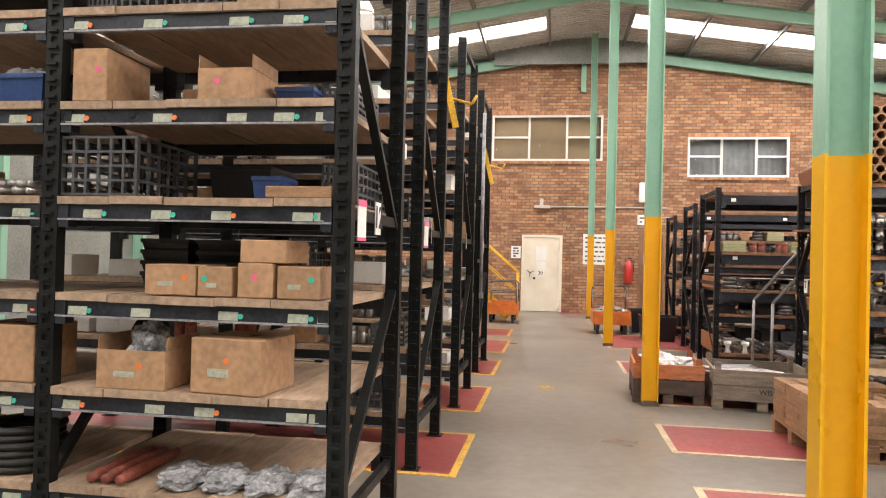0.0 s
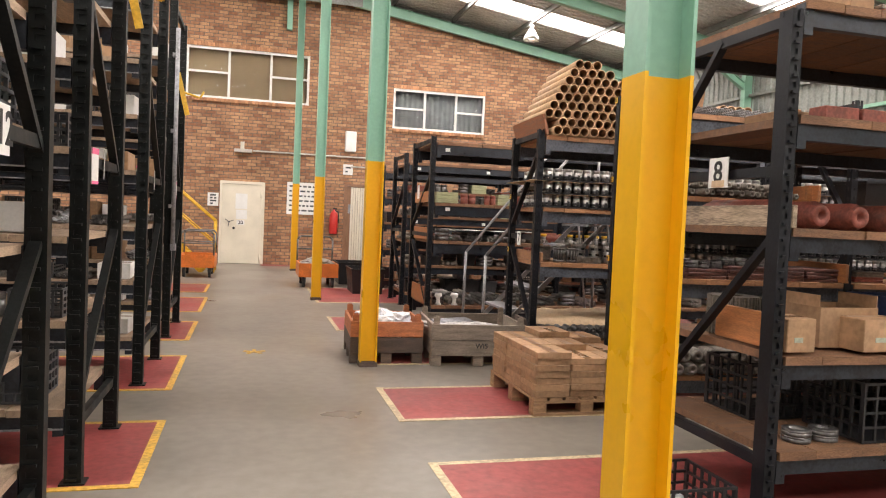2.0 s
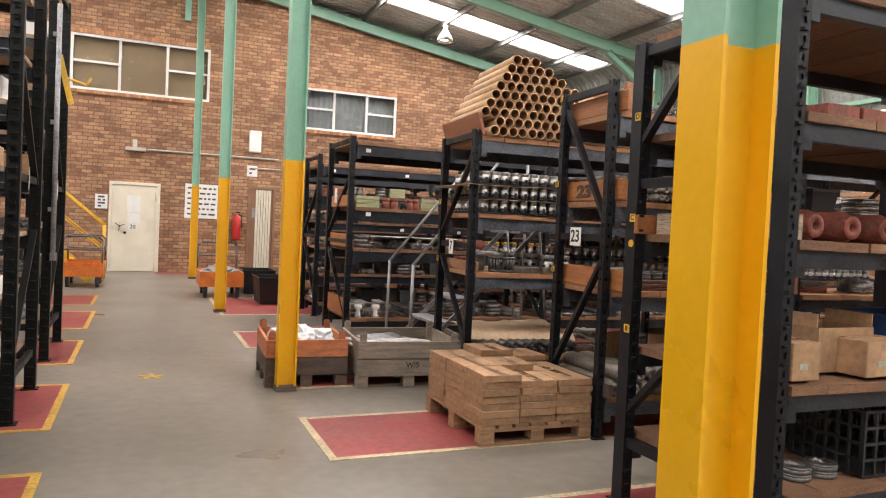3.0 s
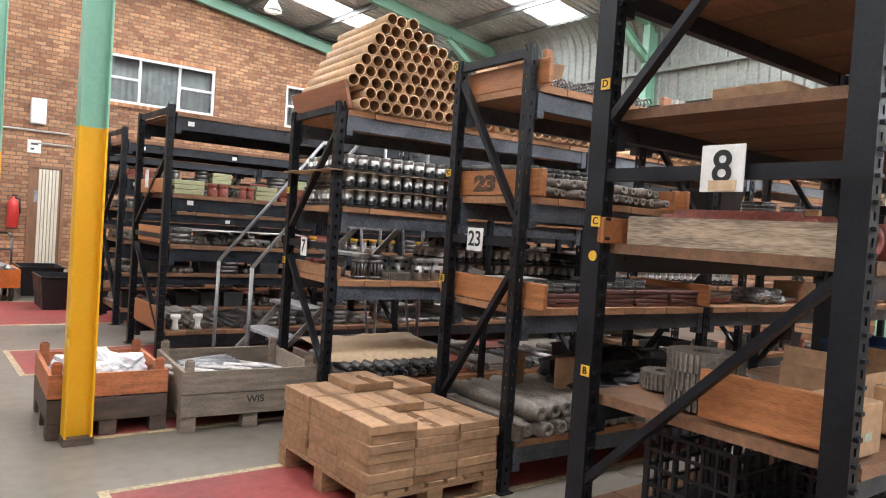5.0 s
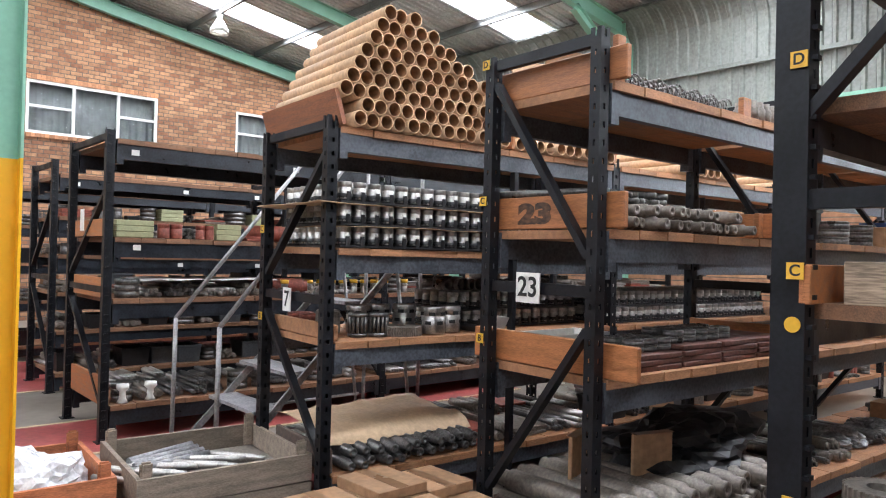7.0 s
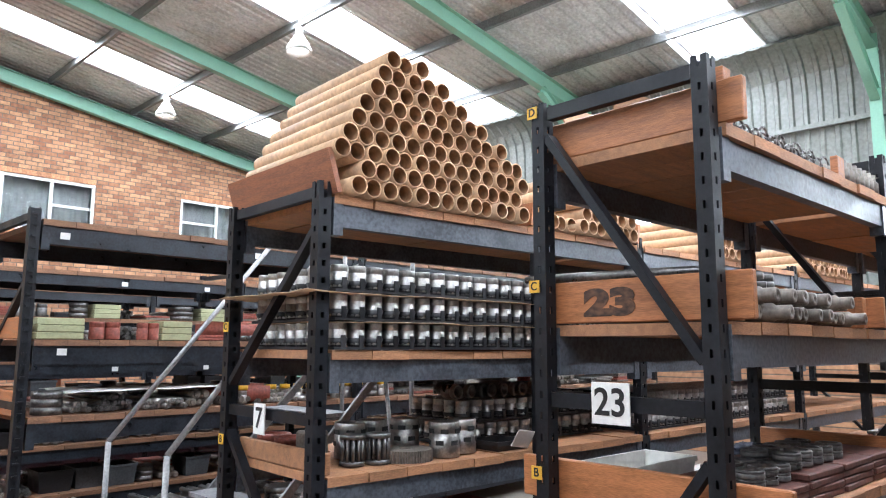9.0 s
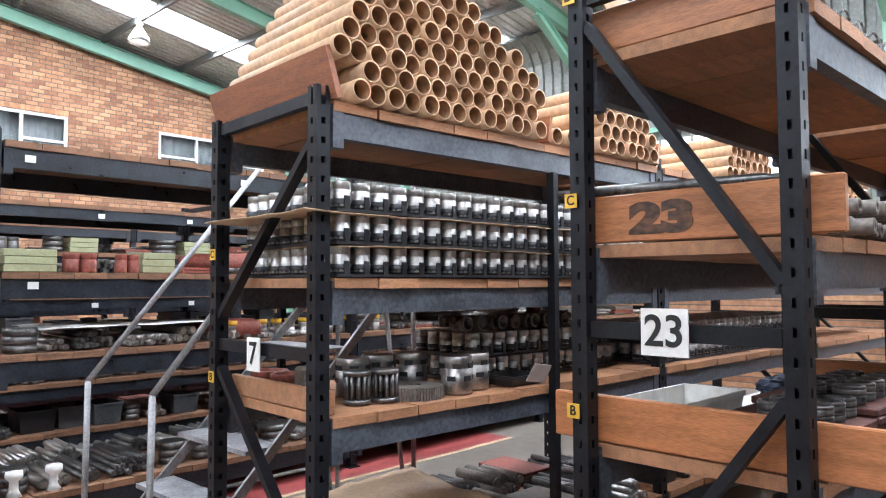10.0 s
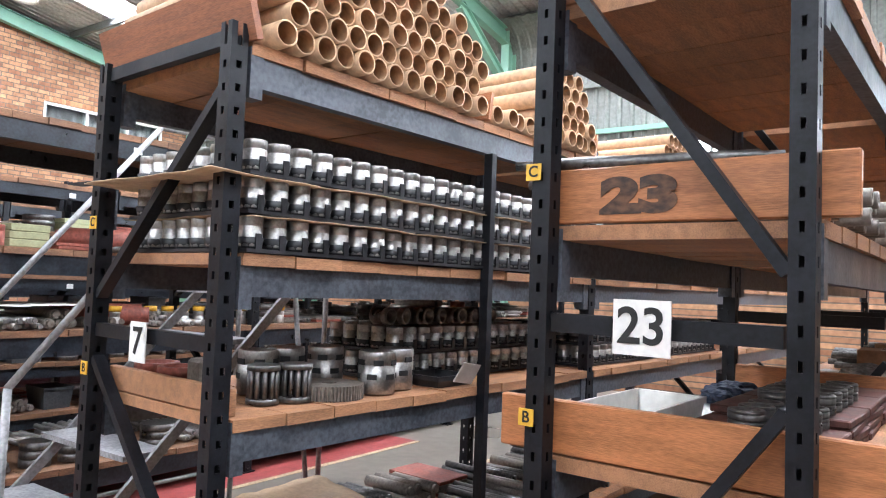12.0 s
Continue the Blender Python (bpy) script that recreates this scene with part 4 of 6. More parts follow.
def liner_tray(x0, nx, y0, ny, z, pitch=0.085, near=2, side=2, mesh=LINER, h=0.105):
    """One tier: black moulded tray with cups, and the bright liners standing in it."""
    bm = nb()
    w, d = nx * pitch, ny * pitch
    box(bm, x0 - pitch / 2, x0 + w - pitch / 2, y0 - pitch / 2, y0 + d - pitch / 2, 0, 0.012)
    for j in range(ny):
        for i in range(nx):
            if j < 1 or i < 1:
                cx, cy = x0 + i * pitch, y0 + j * pitch
                rod(bm, (cx, cy, 0.012), (cx, cy, 0.05), 0.036, 10, 0.046)
                box(bm, cx - 0.012, cx + 0.012, cy - pitch / 2 + 0.001, cy - pitch / 2 + 0.006, 0.012, 0.062)
    solo("liner_tray", bm, M_BLACKP, "black moulded tray holding machined liners", "tray", "liner trays", m=pose(0, 0, z + 0.001))
    rest = nb()
    for j in range(ny):
        for i in range(nx):
            cx, cy = x0 + i * pitch, y0 + j * pitch
            if j < near or i < side:
                solo("steel_liner", mesh, None, "bright machined steel liner standing in a tray", "machine part", "steel liners", m=pose(cx, cy, z + 0.02, 0, 0, 37 * i + 11 * j))
            else:
                rod(rest, (cx, cy, z + 0.02), (cx, cy, z + 0.02 + h), 0.036, 10)
    if rest.verts:
        solo("steel_liners_behind", rest, M_STEEL, "rows of machined steel liners further back in the tray", "machine parts", kind="stuff")
    else:
        rest.free()


def shaft_mesh(r, length, m, hole=True, taper=True):
    bm = nb()
    pr = [(0.001, 0.03)] if hole else []
    pr += [(r * 0.3, 0.03), (r * 0.3, 0), (r * 0.72, 0), (r * 0.75, 0.004)] if hole else [(0.001, 0), (r * 0.75, 0)]
    pr += [(r * 0.75, 0.05), (r, 0.06 if taper else 0.05), (r, length - 0.06), (r * 0.75, length - 0.05), (r * 0.75, length), (0.001, length)]
    lathe(bm, pr, 14, "Y")
    return mesh_of("shaft", bm, m)


SHAFT_S = shaft_mesh(0.032, 0.6, M_CAST)
SHAFT_L = shaft_mesh(0.055, 0.75, M_CAST)
ROD_T = shaft_mesh(0.018, 0.7, M_OILY, False)
ROD_B = shaft_mesh(0.02, 0.7, M_STEEL, False)


def joined_bars(x0, n, pitch, y, z, r, rows, rng, m, length):
    bm = nb()
    for k in range(rows):
        for i in range(n - k):
            x, a, yy = x0 + (i + k * 0.5) * pitch, rng.uniform(-0.06, 0.06), y + rng.uniform(-0.05, 0.05)
            zz = z + r + 0.003 + k * r * 1.75
            rod(bm, (x, yy, zz), (x - a * length, yy + length, zz), r, 10)
            rod(bm, (x + a * 0.02, yy - 0.02, zz), (x, yy, zz), r * 0.7, 10)
    solo("bar_stock", bm, m, "bundle of steel bars on a rack shelf", "bars", kind="stuff")


def shafts(mesh, x0, n, pitch, y, z, r, rows=1, seed=1, label="dull steel shaft lying on the shelf", skew=3, group="steel shafts"):
    rng = random.Random(seed)
    for k in range(rows):
        for i in range(n - k):
            solo("steel_shaft", mesh, None, label, "shaft", group,
                 m=pose(x0 + (i + k * 0.5) * pitch, y + rng.uniform(-0.04, 0.04), z + r + 0.003 + k * r * 1.75, 0, rng.uniform(0, 360), rng.uniform(-skew, skew)))


def gear_mesh(r, h, teeth, bore):
    bm = nb()
    pts = []
    for k in range(teeth):
        a = k * math.tau / teeth
        for da, q in ((0, 0.92), (0.25, 0.92), (0.33, 1), (0.67, 1), (0.75, 0.92)):
            pts.append((a + da * math.tau / teeth, r * q))
    lo = [bm.verts.new((q * math.cos(a), q * math.sin(a), 0)) for a, q in pts]
    hi = [bm.verts.new((q * math.cos(a), q * math.sin(a), h)) for a, q in pts]
    il = [bm.verts.new((bore * math.cos(a), bore * math.sin(a), 0)) for a, q in pts]
    ih = [bm.verts.new((bore * math.cos(a), bore * math.sin(a), h)) for a, q in pts]
    n = len(pts)
    for k in range(n):
        j = (k + 1) % n
        bm.faces.new((lo[k], lo[j], hi[j], hi[k]))
        bm.faces.new((hi[k], hi[j], ih[j], ih[k]))
        bm.faces.new((ih[k], ih[j], il[j], il[k]))
        bm.faces.new((il[k], il[j], lo[j], lo[k]))
    return mesh_of("gear", bm, M_CAST)


def slotted_liner(x, y, z, r, h, turn=0, m=M_STEEL):
    o = thing("slotted_liner", "machined steel liner with rectangular port slots", "machine part", "slotted liners")
    part("body", cylinder_mesh("body", r, h, m, 0.88, 28), None, o)
    for k in range(6):
        for zz in (0.35, 0.68):
            a = k * math.tau / 6 + zz
            bm = nb()
            box(bm, r - 0.012, r + 0.0015, -0.02, 0.02, h * zz, h * zz + 0.022)
            p = part("port_slot", bm, M_BLACK, o, "dark port slot")
            p.rotation_euler = (0, 0, a)
    o.matrix_world = pose(x, y, z + 0.002, 0, 0, turn)


def fill_shelf(x0, x1, yf, yb, z, hmax, seed, kinds, dense=0.9):
    """Loads a shelf with a mix of the things kept there."""
    rng = random.Random(seed)
    x = x0
    d = yb - yf
    while x < x1 - 0.12:
        kind = rng.choice(kinds)
        w = rng.uniform(0.14, 0.34)
        w = min(w, x1 - x)
        h = hmax * rng.uniform(0.45, 0.9)
        y0 = yf + rng.uniform(0.0, 0.1)
        if kind == "carton":
            carton(x, x + w * 0.95, y0, y0 + min(d * 0.6, rng.uniform(0.2, 0.4)), z, h, "brown cardboard carton on a rack shelf", "shelf cartons",
                   rng.choice([None, M_PINK, M_TEAL, M_ODOT]), rng.random() < 0.5, rng.uniform(-4, 4))
        elif kind == "lime":
            for k in range(3):
                carton(x, x + w * 0.95, y0, y0 + 0.25, z + k * 0.047, 0.045, "pale green carton stacked on the shelf", "shelf cartons", None, False, rng.uniform(-2, 2), M_LIME)
        elif kind == "parcel":
            carton(x, x + w * 0.95, y0, y0 + 0.3, z, min(h, 0.16), "white wrapped parcel on a rack shelf", "shelf parcels", None, False, rng.uniform(-5, 5), M_PAPER)
        elif kind == "rods":
            joined_bars(x + 0.02, max(2, int(w / 0.042)), 0.042, y0, z, 0.02, rng.choice((1, 2, 3)), rng, M_STEEL if rng.random() < 0.35 else M_OILY, min(0.7, d))
        elif kind == "shafts":
            joined_bars(x + 0.035, max(2, int(w / 0.07)), 0.07, y0, z, 0.032, rng.choice((1, 2)), rng, M_CAST, min(0.6, d))
        elif kind == "cans":
            r = rng.uniform(0.035, 0.05)
            me = cylinder_mesh("can", r, min(h, 0.12), rng.choice((M_STEEL, M_RUST, M_OILY, M_OILY)), 0.6, 14)
            for i in range(max(1, int(w / (2.1 * r)))):
                solo("metal_part", me, None, "round metal part standing on the shelf", "machine part", "shelf parts", m=pose(x + r + i * 2.1 * r, y0 + r, z + 0.002))
        elif kind == "tub":
            tub(x, x + w, y0, y0 + 0.35, z, min(h, 0.2), rng.choice((M_BLACKP, M_BLACKP, M_GREYP, M_BLUEP if yf < 8 else M_BLACKP)), "plastic tub on a rack shelf")
        elif kind == "crate":
            basket(x, x + w, y0, y0 + 0.4, z, min(h, 0.26))
        elif kind == "bag":
            crumpled("wrapped_part", w * 0.45, 0.15, min(h, 0.12) * 0.6, M_BAG, "parts wrapped in clear plastic", "bundle", (x + w / 2, y0 + 0.18, z + 0.004), rng.random() * 9, "wrapped bundles")
        elif kind == "plates":
            for k in range(rng.randint(2, 5)):
                bm = bevelled(w * 0.95, 0.4, 0.02, 0.003)
                solo("steel_plate", bm, M_RUST if rng.random() < 0.5 else M_CAST, "flat steel plate in a stack", "plate", "steel plates", m=pose(x + w / 2, y0 + 0.2, z + 0.002 + 0.0215 * k, 0, 0, rng.uniform(-3, 3)))
        elif kind == "rings":
            me = cylinder_mesh("ring", w * 0.42, 0.05, M_OILY, 0.7, 20)
            count = max(1, min(3 if yf > 12 else 5, int(h / 0.055)))
            if yf > 12:
                bm = nb()
                for k in range(count):
                    rod(bm, (x + w / 2, y0 + w * 0.45, z + 0.003 + k * 0.0515), (x + w / 2, y0 + w * 0.45, z + 0.05 + k * 0.0515), w * 0.42, 16)
                solo("bearing_rings", bm, M_OILY, "stack of dark steel rings further back", "machine parts", kind="stuff")
                count = 0
            for k in range(count):
                solo("bearing_ring", me, None, "dark steel ring in a stack", "machine part", "bearing rings", m=pose(x + w / 2, y0 + w * 0.45, z + 0.002 + k * 0.0515))
        x += w + (0.02 if rng.random() < dense else rng.uniform(0.1, 0.3))


# ---- rack 7: tubes and liners ----
was = standing()
T = 2.252
P = 0.091
tube_pile(3.637, 9.42, T, [(0, 13), (P / 2, 12), (-P, 14), (-P / 2, 13), (0, 11), (P / 2, 9), (P, 7), (1.5 * P, 5), (2 * P, 3)], 1)
tube_pile(4.91, 9.44, T, [(0, 4)], 2)
tube_pile(5.26, 9.42, T, [(0, 7), (P / 2, 6), (0, 6), (P / 2, 5), (P, 4)], 3)
tube_pile(6.75, 9.42, T, [(0, 9), (P / 2, 8), (P, 7), (1.5 * P, 6)], 4)
tube_pile(8.5, 9.42, T, [(0, 14), (P / 2, 13), (P, 12)], 5)
bm = nb()
bar(bm, (3.52, 9.43, T + 0.1), (3.52, 10.42, T + 0.1), 0.025, 0.2, (-0.3, 0, 1))
solo("leaning_board", bm, M_REDBOARD, "reddish wooden side board leaning against the tube pile", "board")
for x in (4.835, 5.87):
    bm = nb()
    bar(bm, (x, 9.44, T + 0.07), (x, 10.2, T + 0.07), 0.02, 0.13, (0.15, 0, 1))
    solo("stop_board", bm, M_BOARD, "small wooden board wedging the tube pile", "board", "stop boards")
for k in range(3):
    for xa, near in ((3.60, 24), (6.03, 24)):
        liner_tray(xa, near, 9.5, 8, 1.569 + k * 0.1265, pitch=0.096, near=1, side=1)
        if k:
            sheet(3.40 if k == 2 and xa < 4 else xa - 0.04, xa + 2.24, 9.44, 10.28, 1.569 + k * 0.1265 - 0.014, M_KRAFT, "wavy kraft paper sheet between tiers of liners", 0.009, k + 2)
end_board(3.565, 9.5, 10.3, 1.037, 0.09, m=M_PLANK)
bm = cylinder_mesh("red_pot", 0.085, 0.11, M_RUST, 0.75, 20)
for y in (10.16, 9.99):
    solo("red_casting", bm, None, "red primed round casting on the shelf", "machine part", "red castings", m=pose(3.67, y, 1.039))
solo("steel_block", bevelled(0.13, 0.1, 0.15, 0.012), M_CAST, "dull machined block with a rounded edge", "machine part", m=pose(3.70, 9.85, 1.039))


def finned_reel(x, y):
    o = thing("finned_rotor", "dark finned rotor standing on the shelf", "machine part", "finned rotors")
    for nm, z0, z1 in (("lower_ring", 0, 0.02), ("upper_ring", 0.12, 0.14)):
        bm = nb()
        rod(bm, (0, 0, z0), (0, 0, z1), 0.06, 20)
        part(nm, bm, M_OILY, o)
    for k in range(12):
        a = k * math.tau / 12
        bm = nb()
        rod(bm, (0.05 * math.cos(a), 0.05 * math.sin(a), 0.02), (0.05 * math.cos(a), 0.05 * math.sin(a), 0.12), 0.009, 6)
        part("fin", bm, M_OILY, o)
    bm = nb()
    rod(bm, (0, 0, 0.02), (0, 0, 0.12), 0.034, 14)
    part("core", bm, M_BLACKP, o)
    o.matrix_world = pose(x, y, 1.039)


finned_reel(3.80, 9.66)
finned_reel(3.925, 9.63)
solo("gear_disc", gear_mesh(0.135, 0.055, 60, 0.03), None, "flat toothed steel disc lying on the shelf", "gear", m=pose(4.09, 9.63, 1.039))
for x, y, t in ((4.31, 9.59, 10), (4.475, 9.64, 50), (3.92, 9.86, 20), (4.09, 9.9, 70), (4.27, 9.86, 0)):
    slotted_liner(x, y, 1.039, 0.076, 0.17, t)
tub(4.60, 4.84, 9.5, 9.72, 1.039, 0.05, label="shallow black parts tray with a card on it")
bm = nb()
bar(bm, (4.70, 9.47, 1.11), (4.83, 9.47, 1.09), 0.004, 0.1, (0, -0.5, 1))
solo("paper_card", bm, M_PAPER, "white card leaning on a black tray", "card")
for k in range(2):
    liner_tray(4.62, 13, 9.77 + 0.02 * k, 5, 1.042 + k * 0.1265, pitch=0.096, near=1, side=1)
    liner_tray(6.02, 24, 9.6 + 0.02 * k, 6, 1.042 + k * 0.1265, pitch=0.096, near=1, side=1)
fill_shelf(4.7, 5.8, 10.0, 10.3, 1.3, 0.14, 77, ["shafts", "cans"])
LINERD = cylinder_mesh("dark_liner", 0.04, 0.1, M_OILY, 0.7)
for i in range(10):
    solo("dark_liner", LINERD, None, "oily dark machined liner lying on its side", "machine part", "dark liners", m=pose(4.55 + i * 0.088, 9.85, 1.34, 90, 0, 10 * (i % 3)))
fill_shelf(3.75, 5.8, 10.0, 10.3, 0.292, 0.42, 61, ["shafts", "rods", "plates", "rods"], 1.0)
# thin prop post in the bay
bm = nb()
bar(bm, (4.85, 9.444, 0.005), (4.85, 9.444, 2.1), 0.035, 0.045)
solo("prop_post", bm, M_RACK, "thin black steel prop post in the rack bay", "post")
# bottom shelf: dark castings under a kraft sheet
shafts(shaft_mesh(0.035, 0.5, M_OILY), 3.66, 12, 0.085, 9.47, 0.292, 0.035, 2, 4, "oily dark steel casting lying on the low shelf", 5, "dark castings")
sheet(3.58, 4.65, 9.6, 10.3, 0.46, M_KRAFT, "crumpled brown kraft sheet over dark castings", 0.035, 9, sag=0.08)
end_board(3.55, 9.5, 10.2, 0.292, 0.14, m=M_DARKWOOD)
fill_shelf(4.6, 5.8, 9.5, 10.0, 0.292, 0.3, 12, ["rods", "shafts", "rods", "plates"], 1.0)
fill_shelf(5.98, 8.2, 9.9, 10.3, 0.292, 0.4, 13, ["rods", "rods", "shafts"], 1.0)
for z, h in ((0.292, 0.3),):
    for xa in (6.0, 8.45):
        fill_shelf(xa, xa + 2.25, 9.5, 10.0, z, h, int(z * 100 + xa), ["cans", "shafts", "rods", "carton", "tub", "rings"])
plate_sign("7", 3.46, 9.925, 1.25, 0.105, 0.14)
tag("B", 3.465, 10.33, 1.12)
tag("C", 3.465, 10.33, 1.68)
rack_7(was)

# ---- rack 23 ----
was = standing()
end_board(3.765, 7.6, 8.42, 2.282, 0.14)
front_board(3.785, 3.84, 7.69, 2.282, 0.2)
b1 = end_board(3.765, 7.6, 8.42, 1.667, 0.15)
front_board(3.785, 3.86, 7.69, 1.667, 0.15)
b2 = end_board(3.765, 7.52, 8.5, 1.04, 0.145)
front_board(3.785, 3.86, 7.69, 1.038, 0.13)
t = solo("painted_number", text_mesh("23", 0.12, M_SPRAY, 0.07), None, "smudged black spray-painted number 23 on the board", "marking", m=pose(3.7485, 8.1, 1.735, 90, 0, -90) @ Matrix.Diagonal((1.7, 1, 1, 1)))
plate_sign("23", 3.664, 8.05, 1.402, 0.145, 0.135, size=0.125)
for s, z in (("B", 1.144), ("C", 1.803), ("D", 2.46)):
    tag(s, 3.664, 8.365, z, 0.045)


def spring(x, y, z, r=0.03, turns=9, length=0.22, skew=0.0):
    bm = nb()
    pts = [(r * math.cos(a), length * a / (turns * math.tau), r + r * math.sin(a)) for a in [k * math.tau / 9 for k in range(turns * 9)]]
    pipe(bm, pts, 0.0045, 5)
    return solo("coil_spring", bm, M_OILY, "bright steel coil spring lying on the shelf", "spring", "coil springs", m=pose(x, y, z + 0.006, 0, 0, skew))


SPR = spring(3.95, 7.7, 2.282)
for k in range(1, 11):
    copy_thing(SPR, pose(3.95 + k * 0.072, 7.68 + 0.03 * (k % 2), 2.288, 0, 0, (k * 37) % 11 - 5))
front_board(4.82, 4.9, 7.7, 2.282, 0.1)
BOT = nb()
lathe(BOT, [(0.001, 0), (0.03, 0), (0.03, 0.07), (0.02, 0.08), (0.02, 0.11), (0.001, 0.11)], 12)
BOT = mesh_of("fitting", BOT, M_CAST)
for k in range(8):
    for j in range(2):
        solo("pipe_fitting", BOT, None, "dull steel fitting standing upright on the shelf", "machine part", "pipe fittings", m=pose(4.98 + k * 0.065, 7.72 + j * 0.08, 2.282))
for y, s in ((8.28, 1), (8.1, -1)):
    bm = nb()
    bar(bm, (3.78, y, 2.38), (4.3, y, 2.42), 0.006, 0.26, (0, 0.35 * s, 1))
    solo("cardboard_flap", bm, M_CARD, "folded brown cardboard sheet standing on the top shelf", "cardboard")
fill_shelf(5.6, 7.2, 7.75, 8.2, 2.282, 0.2, 31, ["shafts", "carton", "rods"])
shafts(SHAFT_S, 3.93, 13, 0.078, 7.66, 1.667, 0.032, 2, 5, "dull steel shaft with a bored end lying on the shelf", 3)
front_board(5.0, 5.05, 7.7, 1.667, 0.13)
end_board(5.06, 7.62, 8.3, 1.667, 0.13)
shafts(ROD_T, 3.85, 10, 0.05, 7.78, 1.785, 0.018, 2, 8, "dark steel bar lying across the shafts", 14, "steel bars")
fill_shelf(5.6, 7.2, 7.72, 8.2, 1.667, 0.25, 33, ["plates", "tub", "rings", "carton"])
for k in range(4):
    for j in range(4):
        if k == 3 and j == 0:
            continue
        solo("red_plate", bevelled(0.33, 0.4, 0.024, 0.004), M_DULLRED, "red-brown flat casting in a stack on the shelf", "machine part", "red-brown plates",
             m=pose(4.18 + j * 0.345, 7.9, 1.038 + k * 0.0265, 0, 0, (k * 13 + j * 7) % 5 - 2))
RING = cylinder_mesh("ring", 0.05, 0.028, M_OILY, 0.75, 20)
for k in range(16):
    for n in range(2):
        solo("steel_ring", RING, None, "dark steel ring on red castings", "machine part", "steel rings", m=pose(4.1 + 0.105 * (k % 8), 7.8 + 0.12 * (k // 8), (1.119 if k % 8 < 3 else 1.146) + 0.03 * n))
sheet(4.34, 5.3, 8.16, 8.36, 1.045, M_PAPER, "white cardboard sheet lying at the back of the shelf", 0.004, 8)
tub(3.86, 4.3, 8.1, 8.32, 1.038, 0.13, M_WHITE, "shallow white plastic bin on the shelf")
sheet(3.82, 4.0, 7.75, 8.05, 1.041, M_PAPER, "sheet of white paper lying on the shelf", 0.006, 3)
crumpled("dark_cloth", 0.14, 0.1, 0.06, mat("navy_cloth", (0.012, 0.02, 0.045), 0.9, 0, 0.3, 6, 0.2, 50), "crumpled dark blue cloth on the shelf", "cloth", (5.0, 8.22, 1.06), 5)
end_board(5.36, 7.62, 8.3, 1.038, 0.15)
fill_shelf(5.6, 7.2, 7.72, 8.2, 1.038, 0.25, 35, ["bag", "tub", "plates", "carton"])
shafts(SHAFT_L, 3.80, 12, 0.118, 7.6, 0.302, 0.055, 2, 6, "thick dull steel roller lying on the low shelf", 4, "steel rollers")
crumpled("black_plastic_sheet", 0.55, 0.3, 0.17, M_BLACKP, "black plastic sheeting draped over rollers", "sheeting", (4.85, 8.0, 0.46), 3)
for x, y, t in ((4.05, 8.05, 20), (4.35, 7.85, -15)):
    carton(x - 0.12, x + 0.12, y, y + 0.02, 0.5, 0.2, "torn flap of brown cardboard standing among rollers", "cardboard flaps", turn=t)
bm = nb()
box(bm, 3.72, 3.75, 7.6, 8.3, 0.302, 0.4)
solo("end_board", bm, M_DARKWOOD, "dark wooden end board on the low shelf", "board", "end boards")
fill_shelf(5.6, 7.3, 7.7, 8.2, 0.302, 0.35, 36, ["rods", "rods", "shafts", "bag"])
for z in (0.302, 1.038, 1.667):
    fill_shelf(7.4, 9.5, 7.7, 8.2, z, 0.3, int(z * 70), ["rods", "carton", "tub", "shafts"])

rack_23(was)

# ---- rack 8 ----
was = standing()
end_board(3.2, 5.72, 6.6, 1.385, 0.11, "weathered grey wooden board at the shelf end", M_GREYWOOD_Y)
front_board(3.1, 4.9, 6.66, 1.385, 0.1)
DRUM = shaft_mesh(0.075, 0.55, M_RUST, True, False)
for k in range(4):
    solo("red_roller", DRUM, None, "red-brown steel roller lying on the shelf", "roller", "red rollers", m=pose(3.32 + k * 0.24, 5.95, 1.46, 0, 40 * k, 4 - 3 * k))
plate_sign("8", 3.09, 6.155, 1.66, 0.155, 0.155, size=0.15)
bm = nb()
box(bm, 3.083, 3.0865, 6.1, 6.2, 1.585, 1.62)
solo("masking_tape", bm, M_KRAFT, "strip of brown tape across the number plate", "tape")
for s, z in (("D", 2.0), ("C", 1.47), ("B", 0.885)):
    tag(s, 3.094, 6.68, z, 0.042)
GEAR = gear_mesh(0.14, 0.068, 40, 0.05)
for k in range(3):
    solo("steel_gear", GEAR, None, "dull steel gear in a stack on the shelf", "gear", "steel gears", m=pose(3.36, 6.33, 0.802 + 0.0695 * k, 0, 0, 4 * k))
for x, y in ((3.5, 6.6), (3.75, 6.42)):
    solo("steel_gear", gear_mesh(0.1, 0.07, 32, 0.04), None, "dull steel gear lying on the shelf", "gear", "steel gears", m=pose(x, y, 0.802))
end_board(3.2, 5.78, 6.24, 0.802, 0.17)
carton(3.5, 3.85, 5.85, 6.12, 0.802, 0.2, "open brown carton behind gears", open_top=True)
carton(3.2, 3.36, 5.72, 5.9, 0.802, 0.16, "pale cardboard carton on the shelf", slip=True)
carton(3.62, 3.92, 5.72, 5.98, 0.802, 0.16, "worn brown carton wrapped with plastic on the shelf", slip=True, turn=4)
tub(4.0, 4.4, 5.8, 6.2, 0.802, 0.25, M_BLUEP, "dark blue plastic tub on the shelf")
carton(3.45, 3.78, 6.15, 6.45, 1.902, 0.11, "flat brown cardboard carton on the upper shelf", slip=True)
for k, x in enumerate((3.5, 3.72, 3.95)):
    solo("red_brick_block", bevelled(0.2, 0.11, 0.08, 0.004), M_RUST, "red block in a row on the upper shelf", "block", "red blocks", m=pose(x, 5.85, 1.902 + 0.002))
